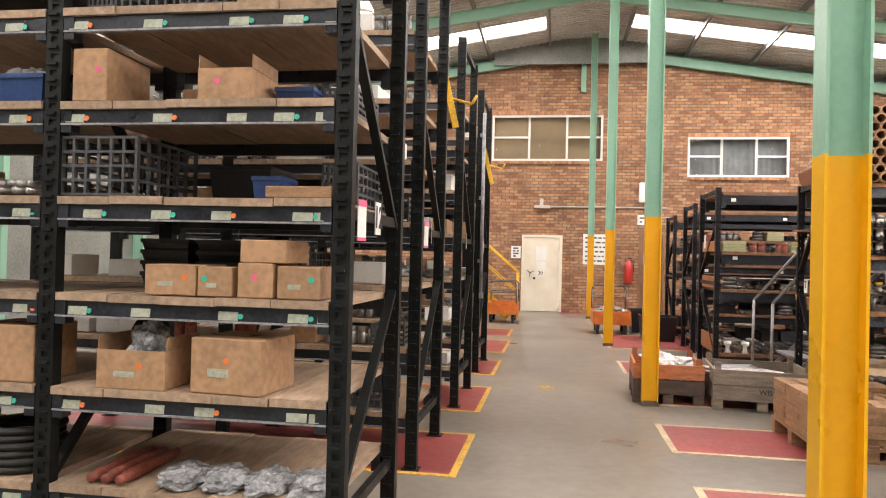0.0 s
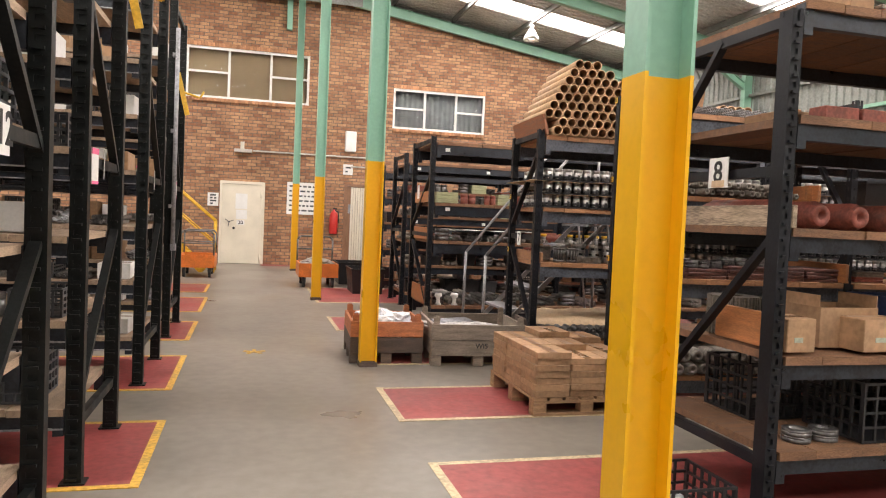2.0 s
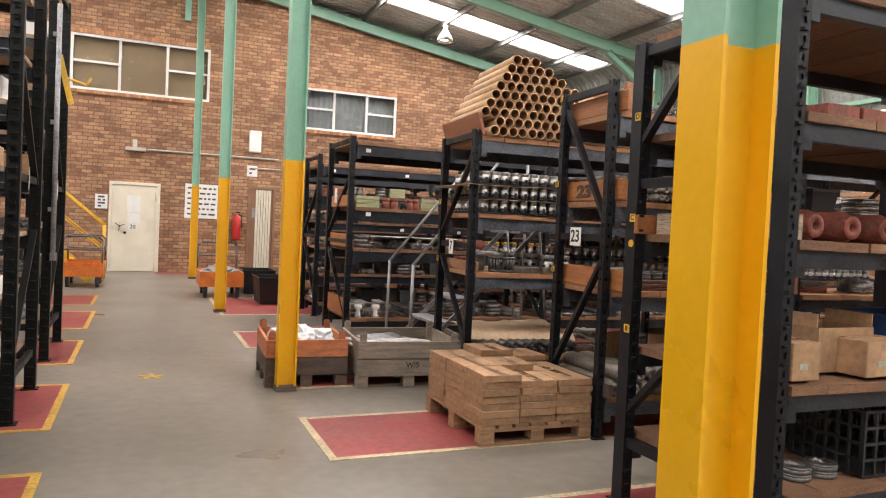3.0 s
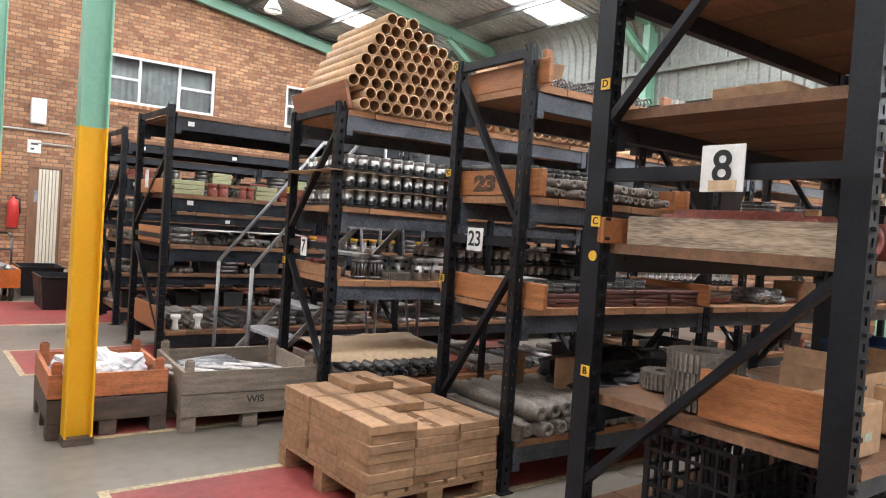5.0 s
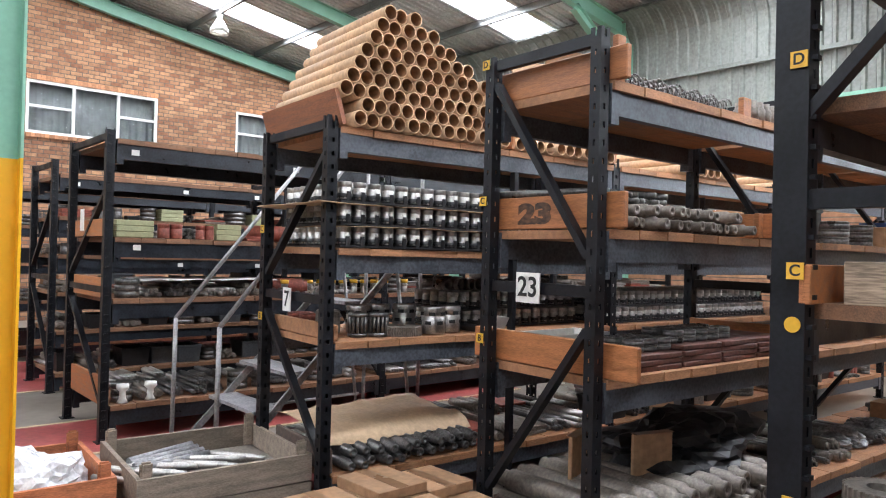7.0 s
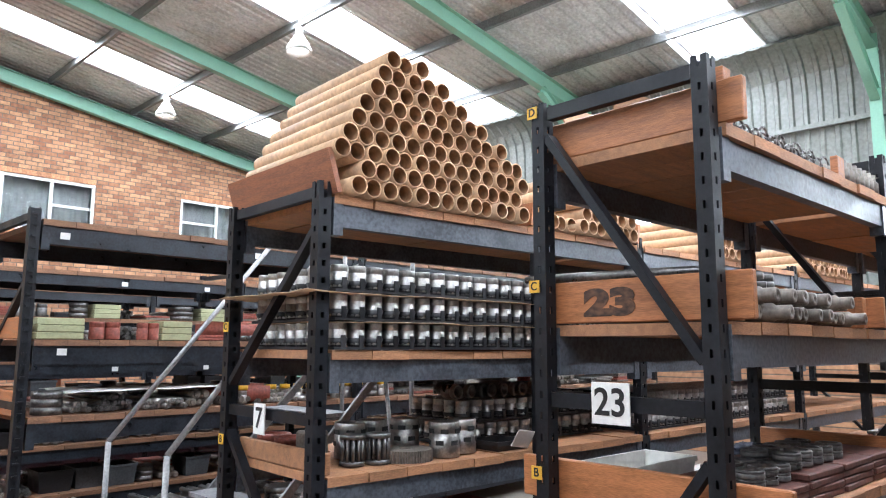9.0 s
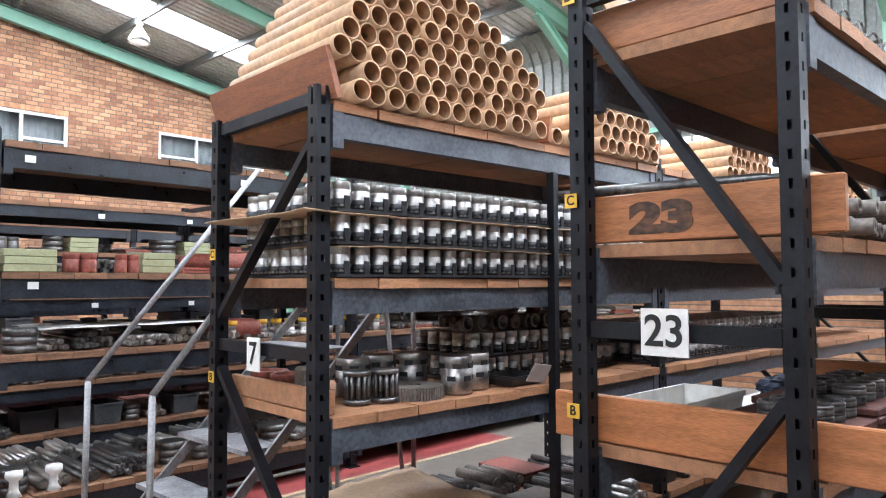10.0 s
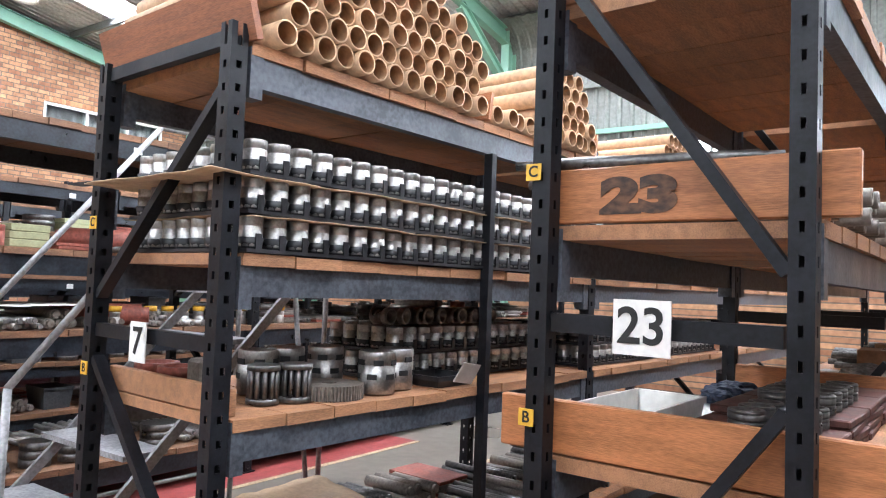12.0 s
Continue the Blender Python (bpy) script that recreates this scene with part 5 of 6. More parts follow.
fill_shelf(4.1, 5.0, 5.75, 6.3, 1.902, 0.2, 55, ["carton", "tub", "cans"])
fill_shelf(3.5, 5.0, 5.75, 6.3, 2.422, 0.2, 56, ["carton", "plates", "carton"])
for z, h in ((0.342, 0.25), (0.802, 0.3), (1.382, 0.3), (1.902, 0.25)):
    fill_shelf(5.2, 6.9, 5.75, 6.3, z, h, int(z * 200), ["rods", "carton", "cans", "tub", "rings"])
for x in (3.7, 4.18):
    basket(x, x + 0.45, 5.75, 6.15, 0.342, 0.3, M_BLACKP, "black slatted plastic crate on the low shelf")
    basket(x - 0.3, x + 0.15, 6.2, 6.6, 0.342, 0.3, M_BLACKP, "black slatted plastic crate on the low shelf")
for x in (3.4, 3.56):
    for k in range(2):
        solo("steel_ring", cylinder_mesh("ring", 0.07, 0.03, M_OILY, 0.6, 20), None, "dark steel ring lying on the low shelf", "machine part", "steel rings", m=pose(x, 5.85, 0.342 + 0.032 * k))
basket(2.55, 2.95, 5.68, 6.08, -0.046, 0.24, M_BLACKP, "black slatted plastic crate on the floor beside the rack")
crumpled("wrapped_part", 0.1, 0.12, 0.08, M_BAG, "clear plastic bag inside the black bin", "bundle", (2.75, 5.9, -0.03), 2)
fill_shelf(3.2, 3.5, 6.4, 6.7, 1.382, 0.1, 3, ["cans"])

settle(was, (3.13, 5.74, 0), (3.13, 6.40, 0.05))

# ---- racks 6 and beyond ----
was = standing()
DARK = ["rods", "rings", "shafts", "plates", "rods", "rods"]
for z, h, kk in ((0.29, 0.6, ["rods", "rods", "shafts", "rings"]), (1.13, 0.36, ["rods", "plates", "rods", "rings", "shafts"]), (1.62, 0.3, ["cans", "rods", "lime", "plates", "lime"])):
    for xa in (3.2, 5.9, 8.6):
        fill_shelf(xa, xa + 2.5, 12.62, 13.2, z + 0.002, h, int(z * 31 + xa), kk, 0.85)
        fill_shelf(xa, xa + 2.5, 13.2, 13.6, z + 0.002, h * 1.1, int(z * 57 + xa), DARK, 0.95)
end_board(3.12, 12.7, 13.5, 0.292, 0.22)
end_board(3.12, 12.7, 13.5, 1.132, 0.16)
end_board(3.12, 12.7, 13.5, 1.622, 0.14)
for x, y, z in ((4.9, 12.66, 1.622), (4.95, 12.66, 1.132)):
    solo("red_roller", DRUM, None, "red-brown steel roller lying on the shelf", "roller", "red rollers", m=pose(x, y, z + 0.08, 0, 0, 60))
sheet(3.4, 4.6, 12.6, 13.2, 1.26, M_PAPER, "white plastic sheet over parts on the shelf", 0.015, 6)
settle(was, (3.12, 12.62, 0), (2.98, 12.56, 0))
for i, z in enumerate((0.2, 0.65, 1.05, 1.45, 1.85)):
    for xa in (3.2, 5.9, 8.6):
        fill_shelf(xa, xa + 2.5, 14.9, 15.4, z + 0.002, 0.3, 400 + i + int(xa * 3), ["rods", "cans", "cans", "lime", "rings", "plates"] if i > 2 else ["rods", "shafts", "rings", "tub"], 0.9)
        fill_shelf(xa, xa + 2.5, 15.4, 15.8, z + 0.002, 0.34, 450 + i + int(xa * 3), DARK, 0.97)
for i, z in enumerate((0.2, 0.8, 1.3, 1.8)):
    for xa in (3.3, 6.0):
        fill_shelf(xa, xa + 2.5, 17.4, 18.1, z + 0.002, 0.42, 500 + i + int(xa), ["carton", "tub", "rods", "rings", "crate"], 0.9)
bm = nb()
box(bm, -0.003, 0.003, -0.05, 0.05, -0.09, 0.09)
solo("rack_sign", bm, M_PAPER, "small white plate hanging on the rack end", "sign", "rack number signs", m=pose(2.92, 13.05, 1.76))

# ---- step ladder between the racks ----
o = thing("step_ladder", "galvanised warehouse step ladder with tubular handrails", "ladder")
for y in (11.07, 11.83):
    bm = nb()
    pipe(bm, [(3.25, y, 0.1), (3.26, y, 1.03), (4.33, y, 2.33), (4.95, y, 2.35), (4.95, y, 0.1)], 0.016, 10)
    part("handrail", bm, M_GALV, o)
    bm = nb()
    bar(bm, (3.29, y, 0.05), (4.75, y, 1.5), 0.02, 0.05)
    part("stringer", bm, M_GALV, o)
    bm = nb()
    pipe(bm, [(4.7, y, 1.5), (4.9, y, 0.05)], 0.014, 8)
    pipe(bm, [(3.75, y, 0.3), (4.9, y, 0.3)], 0.012, 8)
    part("back_leg", bm, M_GALV, o)
for k in range(6):
    bm = nb()
    x = 3.38 + k * 0.24
    box(bm, x - 0.1, x + 0.12, 11.085, 11.815, 0.17 + k * 0.245, 0.195 + k * 0.245)
    part("tread", bm, M_LIP, o, "grey ribbed tread")
for y in (11.07, 11.83):
    for x in (3.25, 4.95):
        bm = nb()
        rod(bm, (x, y - 0.02, 0.055), (x, y + 0.02, 0.055), 0.05, 14)
        part("wheel", bm, M_RUBBER, o)


# ---- crates and pallets on the floor ----
def crate(x0, x1, y0, y1, h, m, m2, label):
    o = thing("wooden_crate", label, "crate", "wooden crates")
    foot = 0.1
    n = 2
    bh = (h - foot) / n
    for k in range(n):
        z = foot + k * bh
        # the lowest plank row, feet and bottom take the second wood, m2
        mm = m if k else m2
        for y in (y0, y1):
            bm = nb()
            box(bm, x0, x1, y - 0.012, y + 0.012, z + 0.005, z + bh - 0.005)
            part("side_plank", bm, mm, o)
        for x in (x0 + 0.012, x1 - 0.012):
            bm = nb()
            box(bm, x - 0.012, x + 0.012, y0 + 0.013, y1 - 0.013, z + 0.003, z + bh - 0.003)
            part("end_plank", bm, mm, o)
    for x in (x0 + 0.05, x1 - 0.05):
        for y in (y0 + 0.03, y1 - 0.03):
            bm = nb()
            box(bm, x - 0.03, x + 0.03, y - 0.017, y + 0.017, 0.1, h + 0.07)
            bmesh.ops.bevel(bm, geom=bm.edges[:], offset=0.01, segments=2, affect="EDGES")
            part("corner_post", bm, m, o)
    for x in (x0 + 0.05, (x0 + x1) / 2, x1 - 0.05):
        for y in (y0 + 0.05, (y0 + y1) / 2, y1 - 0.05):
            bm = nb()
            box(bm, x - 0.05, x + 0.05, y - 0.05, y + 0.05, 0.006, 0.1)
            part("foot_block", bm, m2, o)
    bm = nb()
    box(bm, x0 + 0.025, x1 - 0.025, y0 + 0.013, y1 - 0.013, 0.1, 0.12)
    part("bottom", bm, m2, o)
    return o


was = standing()
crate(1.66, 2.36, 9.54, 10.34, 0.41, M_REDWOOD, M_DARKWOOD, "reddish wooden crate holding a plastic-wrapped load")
crumpled("plastic_wrap", 0.28, 0.33, 0.17, mat("milky_plastic", (0.66, 0.68, 0.7), 0.3, 0, 0.2, 14, 0.6, 40), "milky plastic sheeting heaped in a crate", "plastic sheeting", (2.01, 9.94, 0.22), 4)
settle(was, (1.66, 9.54, 0), (1.70, 10.33, 0), -3.0)
was = standing()
crate(2.38, 3.31, 9.30, 10.15, 0.41, M_GREYWOOD, M_GREYWOOD, "weathered grey wooden crate full of steel bars")
bm = bevelled(0.86, 0.74, 0.16, 0.01)
solo("bar_bundle_base", bm, M_CAST, "layered steel bars filling the crate", "bars", m=pose(2.845, 9.72, 0.125))
SB = shaft_mesh(0.02, 0.4, M_STEEL, False)
for k in range(15):
    solo("steel_bar", SB, None, "bright steel bar lying in the grey crate", "bar", "crate bars", m=pose(2.52 + k * 0.045, 9.42 + 0.05 * (k % 3), 0.33 + 0.035 * (k % 2), 0, 0, 40 + (k * 29) % 25))
for k in range(4):
    bm = nb()
    rod(bm, (0, 0, 0), (0.42, 0.12, 0), 0.02, 10)
    solo("wrapped_bar", bm, M_LIP, "white wrapped bar lying in the grey crate", "bar", "crate bars", m=pose(2.45, 9.6 + 0.06 * k, 0.37, 0, 0, 3 * k))
solo("crate_mark", text_mesh("WIS", 0.07, M_BLACK), None, "faded black letters stencilled on the crate", "marking", m=pose(2.87, 9.2865, 0.2, 90))
settle(was, (2.38, 9.30, 0), (2.455, 10.17, 0), -5.0)


def pallet(x0, x1, y0, y1):
    o = thing("wooden_pallet", "pine pallet with block feet on the floor", "pallet")
    for k in range(3):
        y = y0 + 0.05 + (y1 - y0 - 0.1) * k / 2
        bm = nb()
        box(bm, x0, x1, y - 0.05, y + 0.05, 0.006, 0.026)
        part("bottom_board", bm, M_PALLET, o)
        for x in (x0 + 0.05, (x0 + x1) / 2, x1 - 0.05):
            bm = nb()
            box(bm, x - 0.05, x + 0.05, y - 0.045, y + 0.045, 0.026, 0.098)
            part("block", bm, M_PALLET, o)
        bm = nb()
        box(bm, x0, x1, y - 0.048, y + 0.048, 0.098, 0.118)
        part("stringer_board", bm, M_PALLET, o)
    n = 7
    for k in range(n):
        x = x0 + (x1 - x0 - 0.1) * k / (n - 1)
        bm = nb()
        box(bm, x, x + 0.1, y0, y1, 0.1185, 0.139)
        part("deck_board", bm, M_PALLET, o)


pallet(2.785, 3.635, 8.38, 9.37)
rng = random.Random(4)
flat = bevelled(0.272, 0.315, 0.046, 0.003)
FLAT = mesh_of("flat_carton", flat, M_CARD)
tp = nb()
box(tp, -0.03, 0.03, -0.155, 0.155, 0.0462, 0.0475)
TAPE = mesh_of("tape", tp, M_TAPE)
for i in range(3):
    for j in range(3):
        n = 7 if (i, j) not in ((2, 0), (1, 0), (2, 1)) else 6
        for k in range(n + (1 if (i, j) == (1, 2) else 0)):
            o = solo("flat_carton", FLAT, None, "flat brown cardboard carton stacked on the pallet", "box", "stacked flat cartons",
                     m=pose(2.93 + i * 0.281 + rng.uniform(-0.006, 0.006), 8.545 + j * 0.325 + rng.uniform(-0.006, 0.006), 0.141 + k * 0.0475, 0, 0, rng.uniform(-1.5, 1.5)))
            if k >= n - 1:
                part("tape", TAPE, None, o, "strip of packing tape")


# ---- trolleys at the far end ----
def trolley(x0, x1, y0, y1, label, m, rails=False, handle_y=None):
    o = thing("trolley", label, "trolley", "trolleys")
    bm = nb()
    for a in ((x0, x1, y0, y0 + 0.03), (x0, x1, y1 - 0.03, y1), (x0, x0 + 0.03, y0 + 0.03, y1 - 0.03), (x1 - 0.03, x1, y0 + 0.03, y1 - 0.03)):
        box(bm, *a, 0.2, 0.46)
    box(bm, x0 + 0.03, x1 - 0.03, y0 + 0.03, y1 - 0.03, 0.2, 0.24)
    part("bed", bm, m, o)
    for x in (x0 + 0.1, x1 - 0.1):
        for y in (y0 + 0.1, y1 - 0.1):
            bm = nb()
            rod(bm, (x - 0.025, y, 0.1), (x + 0.025, y, 0.1), 0.1, 16)
            part("wheel", bm, M_RUBBER, o)
            bm = nb()
            box(bm, x - 0.04, x + 0.04, y - 0.03, y + 0.03, 0.1, 0.2)
            part("caster", bm, M_OILY, o)
    for y in (y0 + 0.015, y1 - 0.015) if rails else (y1 - 0.015,):
        bm = nb()
        pipe(bm, [(x0 + 0.02, y, 0.46), (x0 + 0.02, y, 0.88), (x0 + 0.08, y, 0.95), (x1 - 0.08, y, 0.95), (x1 - 0.02, y, 0.88), (x1 - 0.02, y, 0.46)], 0.018, 8)
        pipe(bm, [(x0 + 0.02, y, 0.7), (x1 - 0.02, y, 0.7)], 0.014, 8)
        part("handle", bm, M_OILY, o)
    return o


was = standing()
trolley(1.62, 2.36, 16.4, 17.4, "orange steel trolley loaded with bright parts", M_ORANGE)
crumpled("wrapped_part", 0.3, 0.4, 0.12, M_STEEL, "heap of bright metal parts in the trolley", "metal parts", (1.99, 16.9, 0.36), 6)
settle(was, (0, 0, 0), (0.02, 0.9, 0))
was = standing()
trolley(-0.6, 0.1, 17.4, 18.4, "orange platform trolley with rails", M_ORANGE, True)
o = thing("yellow_steps", "yellow steel access steps with handrails", "steps")
for k in range(4):
    bm = nb()
    box(bm, -0.6 - 0.22 * k, -0.3 - 0.22 * k, 18.7, 19.4, 0.22 * (k + 1) - 0.03, 0.22 * (k + 1))
    part("tread", bm, M_YRAIL, o)
for y in (18.7, 19.4):
    bm = nb()
    bar(bm, (-0.2, y, 0.02), (-1.35, y, 1.1), 0.03, 0.16)
    part("stringer", bm, M_YRAIL, o)
    bm = nb()
    pipe(bm, [(0.02, y, 0.0), (0.02, y, 1.15), (-1.1, y, 2.1)], 0.022, 8)
    pipe(bm, [(0.02, y, 0.65), (-1.1, y, 1.6)], 0.018, 8)
    part("handrail", bm, M_YRAIL, o)
settle(was, (0, 0, 0), (-0.06, 1.6, 0))
tub(2.5, 3.1, 16.3, 17.1, 0.004, 0.45, M_BLACKP, "black plastic bin on the floor")
tub(2.45, 3.05, 18.0, 18.8, 0.004, 0.45, M_BLACKP, "black plastic bin on the floor")

# ---- first shelving rack beside the aisle ----
was = standing()
YA = 4.86
LB = "brown cardboard carton with a coloured sticker on the shelf"
carton(-1.37, -1.2, YA, YA + 0.35, 2.112, 0.24, LB, dot=M_PINK)
carton(-0.76, -0.51, YA, YA + 0.3, 2.112, 0.14, "open brown carton with raised flaps", dot=M_PINK, open_top=True)
tub(-0.48, -0.3, YA + 0.2, YA + 0.5, 2.112, 0.1, M_BLUEP, "blue plastic tub on the shelf")
carton(-1.0, -0.84, YA + 0.3, YA + 0.55, 2.112, 0.12)
basket(-0.3, -0.13, YA + 0.35, YA + 0.75, 2.112, 0.13)
basket(-1.42, -1.04, YA, YA + 0.55, 1.684, 0.27)
basket(-0.3, -0.12, YA + 0.35, YA + 0.85, 1.684, 0.2)
carton(-0.43, -0.13, YA - 0.01, YA + 0.2, 1.684, 0.05, "pale flat carton on the shelf", m=M_PALLET)
tub(-0.56, -0.42, YA + 0.15, YA + 0.35, 1.684, 0.11, M_BLUEP, "blue plastic tub on the shelf")
tub(-0.95, -0.62, YA + 0.5, YA + 0.85, 1.684, 0.2)
carton(-0.98, -0.74, YA - 0.01, YA + 0.3, 1.249, 0.135, LB, dot=M_ODOT, slip=True)
carton(-0.73, -0.57, YA - 0.01, YA + 0.25, 1.249, 0.13, LB, dot=M_TEAL, slip=True)
carton(-0.54, -0.38, YA - 0.02, YA + 0.28, 1.249, 0.15, LB, dot=M_PINK)
carton(-0.54, -0.33, YA, YA + 0.28, 1.401, 0.1, LB)
carton(-0.36, -0.17, YA - 0.02, YA + 0.3, 1.249, 0.14, LB, dot=M_TEAL, slip=True)
for k in range(4):
    tub(-1.25 + 0.0 * k, -1.0, YA + 0.4, YA + 0.75, 1.249 + 0.055 * k, 0.09)
    tub(-0.95, -0.7, YA + 0.4, YA + 0.75, 1.249 + 0.055 * k, 0.09)
carton(-1.2, -0.87, YA - 0.01, YA + 0.3, 0.828, 0.17, "open brown carton with a plastic bag inside", dot=M_ODOT, slip=True, open_top=True)
crumpled("plastic_bag", 0.09, 0.08, 0.1, M_BAG, "crumpled clear plastic bag in a carton", "bag", (-1.02, YA + 0.12, 0.956), 1)
carton(-0.74, -0.4, YA - 0.02, YA + 0.3, 0.828, 0.24, "bulging brown carton with a printed pattern", dot=M_ODOT, slip=True, turn=-6)
for k in range(3):
    solo("wrapped_bar", shaft_mesh(0.028, 0.5, M_RUST, False), None, "pink-tipped wrapped bar lying on the low shelf", "bar", "wrapped bars", m=pose(-1.22 + 0.07 * k, YA, 0.42))
for k in range(4):
    crumpled("wrapped_part", 0.1, 0.14, 0.055, M_BAG, "dark coil wrapped in clear plastic on the low shelf", "bundle", (-0.82 + 0.2 * k, YA + 0.12, 0.392), 11 + k, "wrapped bundles")
# second bay of the same rack
tub(-1.85, -1.52, YA, YA + 0.35, 2.112, 0.13, M_BLUEP, "blue plastic tub filled with a bag")
crumpled("plastic_bag", 0.12, 0.1, 0.08, M_BAG, "crumpled clear bag in a blue tub", "bag", (-1.68, YA + 0.15, 2.19), 7)
shafts(ROD_B, -1.85, 7, 0.045, YA, 1.684, 0.02, 2, 3, "steel bar lying in a bundle on the shelf", 3, "steel bars")
carton(-1.85, -1.52, YA, YA + 0.3, 0.828, 0.26, LB)
for k in range(6):
    bm = nb()
    lathe(bm, [(0.17 + 0.018 * math.cos(a), 0.018 * math.sin(a)) for a in [j * math.tau / 8 for j in range(9)]], 24)
    solo("hose_coil", bm, M_RUBBER, "coiled black hose on the low shelf", "hose", "coiled hoses", m=pose(-1.72 + 0.01 * (k % 2), YA + 0.2, 0.412 + 0.036 * k))
settle(was, (0, 0, 0), (0.065, 0.75, 0))
# shelf cards on the front beams of the nearest rack
rng = random.Random(9)
for z in LEFT:
    for xa in (-1.28, -0.95, -0.62, -0.3, -0.14, -1.62, -1.9):
        x = xa + rng.uniform(-0.06, 0.06)
        if x > -0.13:
            x = -0.15
        o = thing("shelf_card", "pale shelf label card clipped to the beam", "label", "shelf cards")
        bm = nb()
        w = 0.045 if xa > -0.2 else 0.09
        box(bm, -w / 2, w / 2, -0.002, 0.002, -0.019, 0.019)
        part("card", bm, M_CARDLBL, o)
        if xa < -0.2 and rng.random() < 0.8:
            bm = nb()
            rod(bm, (w / 2 + 0.012, -0.004, 0), (w / 2 + 0.012, 0.002, 0), 0.012, 10)
            part("dot_sticker", bm, rng.choice((M_TEAL, M_TEAL, M_ODOT)), o, "round coloured sticker")
        o.matrix_world = pose(x + 0.06, 5.62 - 0.026, z - 0.078, -8)
# other shelving racks: mixed load
KL = ["carton", "carton", "parcel", "rods", "cans", "bag", "crate", "parcel"]
for i, (yf, yb) in enumerate(((7.48, 8.44), (9.59, 10.62), (11.8, 12.88), (14.0, 15.2))):
    for j, z in enumerate(LEFT + [3.0]):
        fill_shelf(-1.4, -0.14, yf, yb, z + 0.002, 0.26, 700 + 17 * i + j, KL, 0.8) if i < 3 else fill_shelf(-2.4, -0.8, yf, yb, z + 0.002, 0.26, 700 + j, KL, 0.8)
        if i < 2:
            fill_shelf(-2.9, -1.55, yf, yb, z + 0.002, 0.26, 800 + 17 * i + j, KL, 0.8)
for z in (2.53, 3.0):
    fill_shelf(-1.33, -0.1, 5.65, 6.5, z + 0.002, 0.26, int(z * 300), ["carton", "crate"], 0.9)
for j, z in enumerate(LEFT[:5]):
    fill_shelf(-2.8, -1.84, 5.65, 6.5, z + 0.002, 0.26, 900 + j, KL, 0.9)
for i, y in enumerate((6.12, 7.95, 10.1, 12.3)):
    s = plate_sign("12" if i == 0 else "", 0.007, y, 1.63, 0.1, 0.16, facing=1) if i == 0 else None
    bm = nb()
    box(bm, -0.002, 0.002, -0.045, 0.045, -0.09, 0.09)
    n = thing("rack_notice", "white and red notice card on the rack upright", "sign", "rack notices")
    part("card", bm, M_PAPER, n)
    for z0, z1 in ((0.06, 0.09), (-0.09, -0.075)):
        bm = nb()
        box(bm, -0.003, 0.003, -0.045, 0.045, z0, z1)
        part("heading", bm, M_PINK, n, "red printed band")
    n.matrix_world = pose(0.036 - 0.045 * min(i, 2), y - 0.4, 1.6, 0, 0, -8)
    if i:
        bm = nb()
        box(bm, -0.002, 0.002, -0.045, 0.045, -0.08, 0.08)
        solo("rack_sign", bm, M_PAPER, "white number plate hanging on the rack end", "sign", "rack number signs", m=pose((-0.015, -0.06, -0.065, -0.105)[i] + 0.02, y, 1.63, 0, 0, 10))
for y, z in ((8.44, 2.75), (11.8, 2.65)):
    o = thing("rack_bracket", "yellow bracket arm fixed to the rack upright", "bracket", "yellow brackets")
    bm = nb()
    bar(bm, (-0.05, y, z + 0.2), (0.06, y - 0.05, z - 0.25), 0.05, 0.012, (0, 1, 0))
    part("arm", bm, M_YRAIL, o)
    bm = nb()
    pipe(bm, [(0.0, y, z), (0.18, y, z - 0.05), (0.22, y, z + 0.02)], 0.012, 8)
    part("hook", bm, M_YRAIL, o)

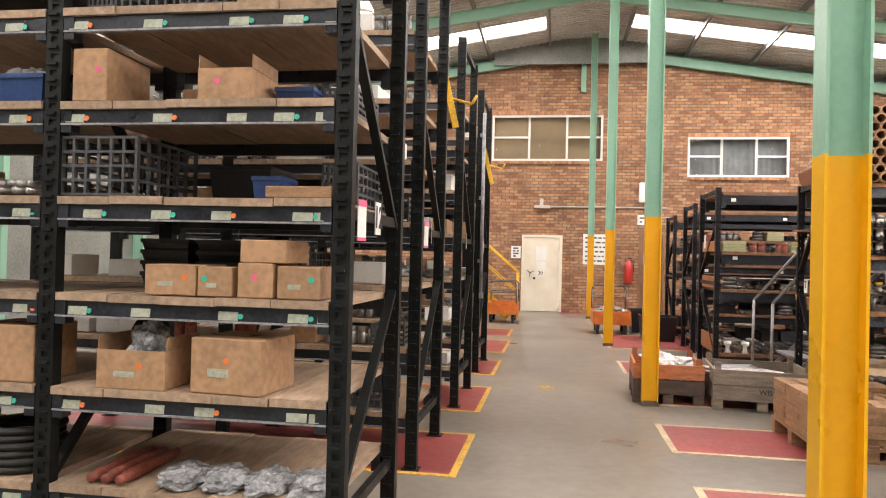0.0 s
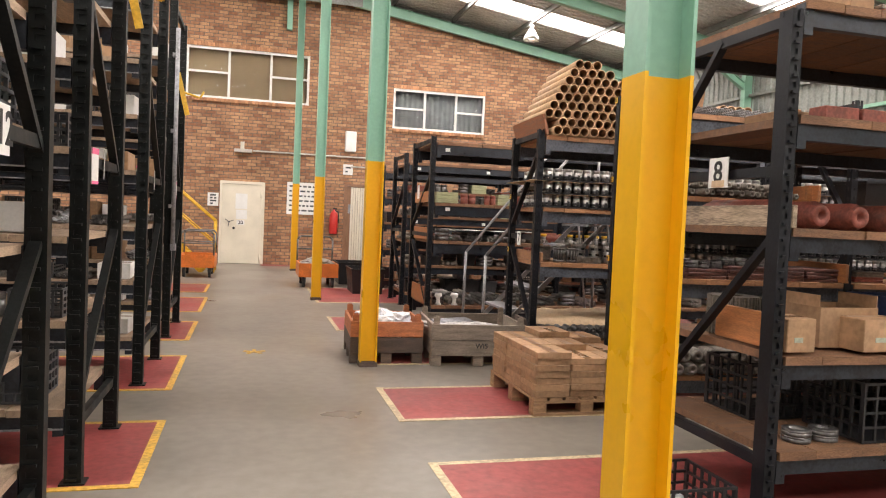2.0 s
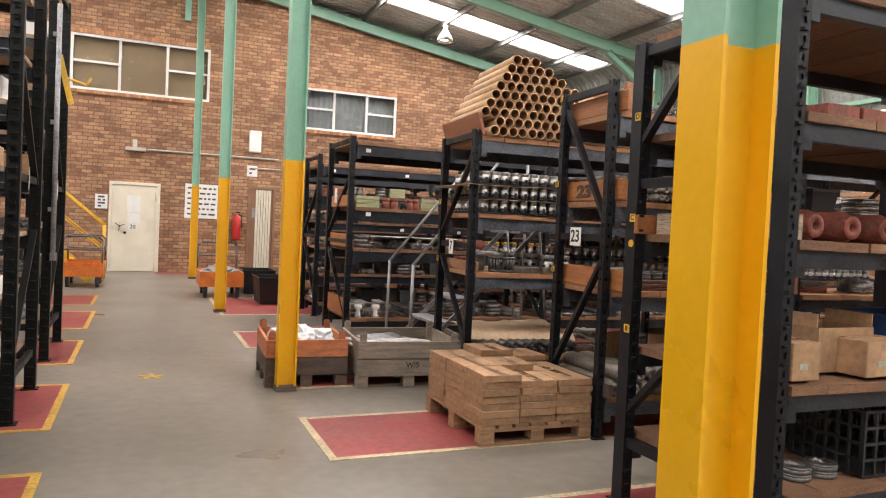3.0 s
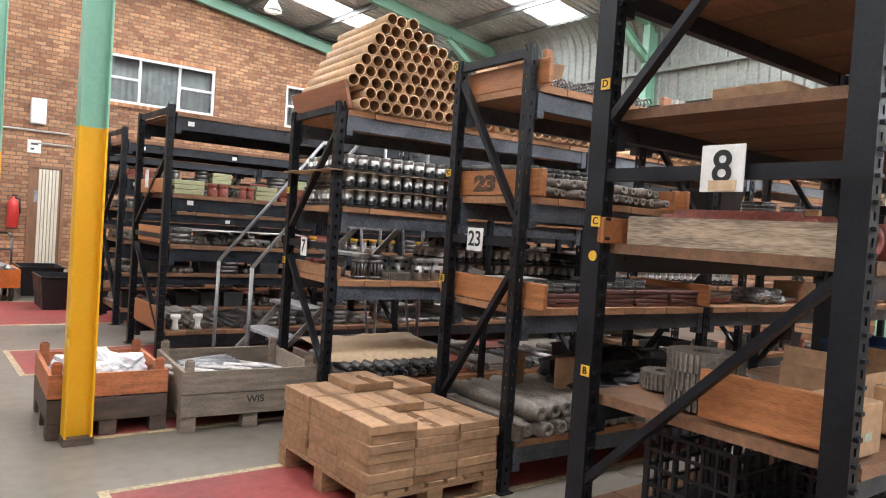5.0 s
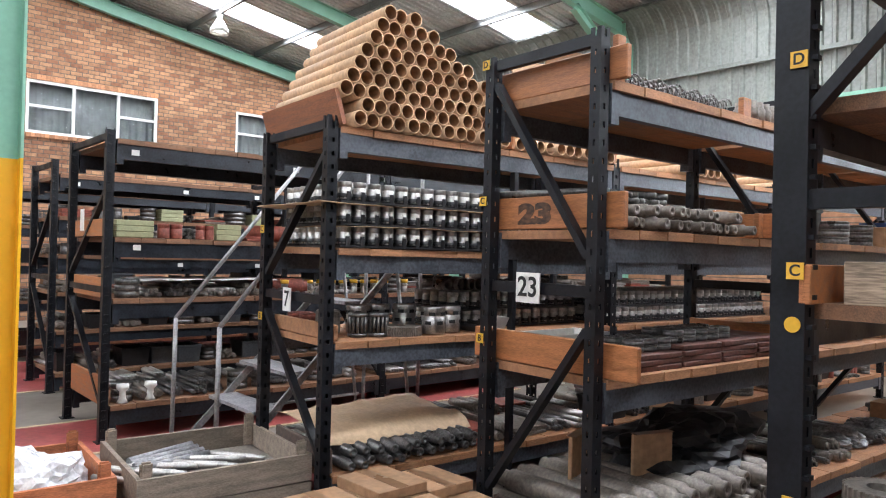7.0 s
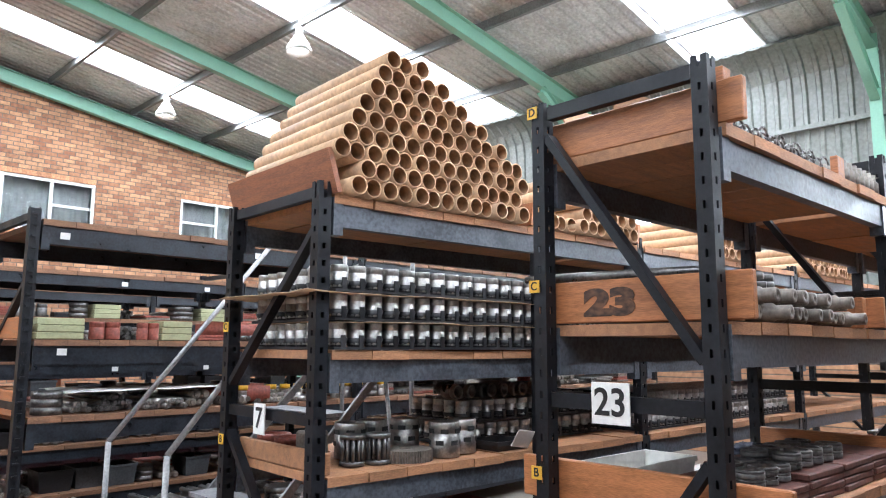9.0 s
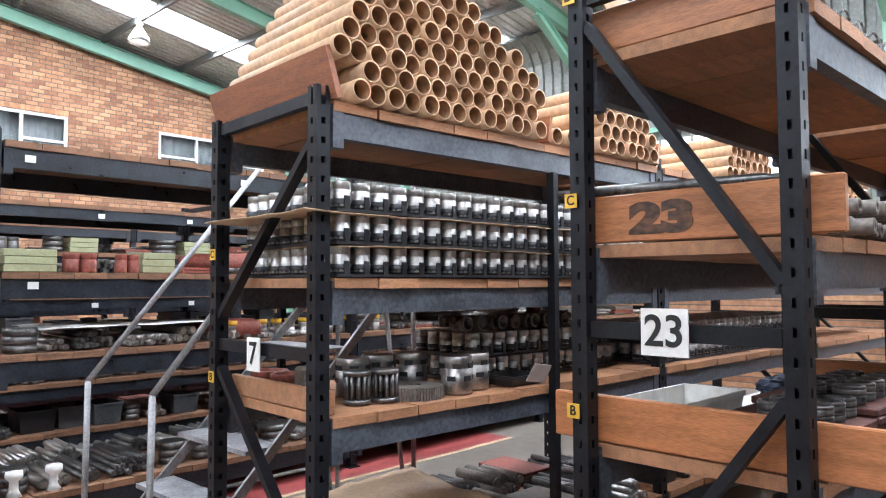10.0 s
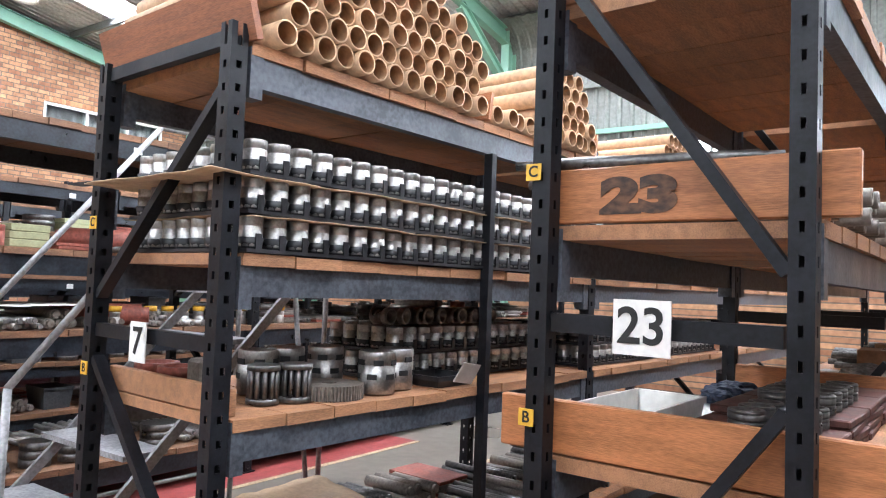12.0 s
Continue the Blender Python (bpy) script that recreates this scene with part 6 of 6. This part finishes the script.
# small white cards on the beams of the other racks
rng = random.Random(21)
for y, xs, zs in ((12.535, (3.2, 4.6, 5.6), (2.3, 1.54)), (14.875, (3.3, 4.5, 5.4), (2.2, 1.75, 1.35))):
    for z in zs:
        for x in xs:
            bm = nb()
            box(bm, -0.03, 0.03, -0.002, 0.002, -0.022, 0.022)
            solo("beam_card", bm, M_PAPER, "small white location card on a rack beam", "label", "beam cards", m=pose(x + rng.uniform(-0.05, 0.05), y - 0.003, z))
# oval marks chalked on the near upright and a round yellow sticker
bm = nb()
rod(bm, (-0.002, 0, 0), (0.002, 0, 0), 0.02, 16)
solo("round_sticker", bm, M_LABELY, "round yellow sticker on a black upright", "sticker", m=pose(3.096, 7.345, 1.385))

# yellow-capped cylinders and white wrapped knobs on the rack behind the ladder
CAP = nb()
lathe(CAP, [(0.001, 0), (0.042, 0), (0.042, 0.035), (0.001, 0.035)], 14)
CAP = mesh_of("cap", CAP, M_YRAIL)
for k in range(12):
    o = thing("capped_cylinder", "steel cylinder with a yellow cap on the shelf", "machine part", "capped cylinders")
    part("body", LINER, None, o)
    part("cap", CAP, None, o, "yellow cap").location = (0, 0, 0.104)
    o.matrix_world = pose(4.6 + k * 0.13, 12.66, 1.132)
KNOB = nb()
lathe(KNOB, [(0.001, 0), (0.045, 0), (0.027, 0.035), (0.024, 0.09), (0.05, 0.115), (0.046, 0.15), (0.001, 0.155)], 16)
KNOB = mesh_of("knob", KNOB, M_PAPER)
for x in (3.28, 3.5):
    solo("white_fitting", KNOB, None, "white plastic-wrapped fitting standing on the shelf", "machine part", "wrapped fittings", m=pose(x - 0.14, 12.6, 0.292))
bm = nb()
pipe(bm, [(-0.05, 11.72, 1.0), (-0.05, 11.72, 3.3)], 0.022, 10)
box(bm, -0.07, -0.02, 11.69, 11.75, 0.95, 1.02)
for z in (1.4, 2.2, 3.0):
    box(bm, -0.1, -0.05, 11.71, 11.8, z, z + 0.04)
solo("cable_conduit", bm, M_LIP, "pale grey conduit clipped to the rack upright", "conduit")
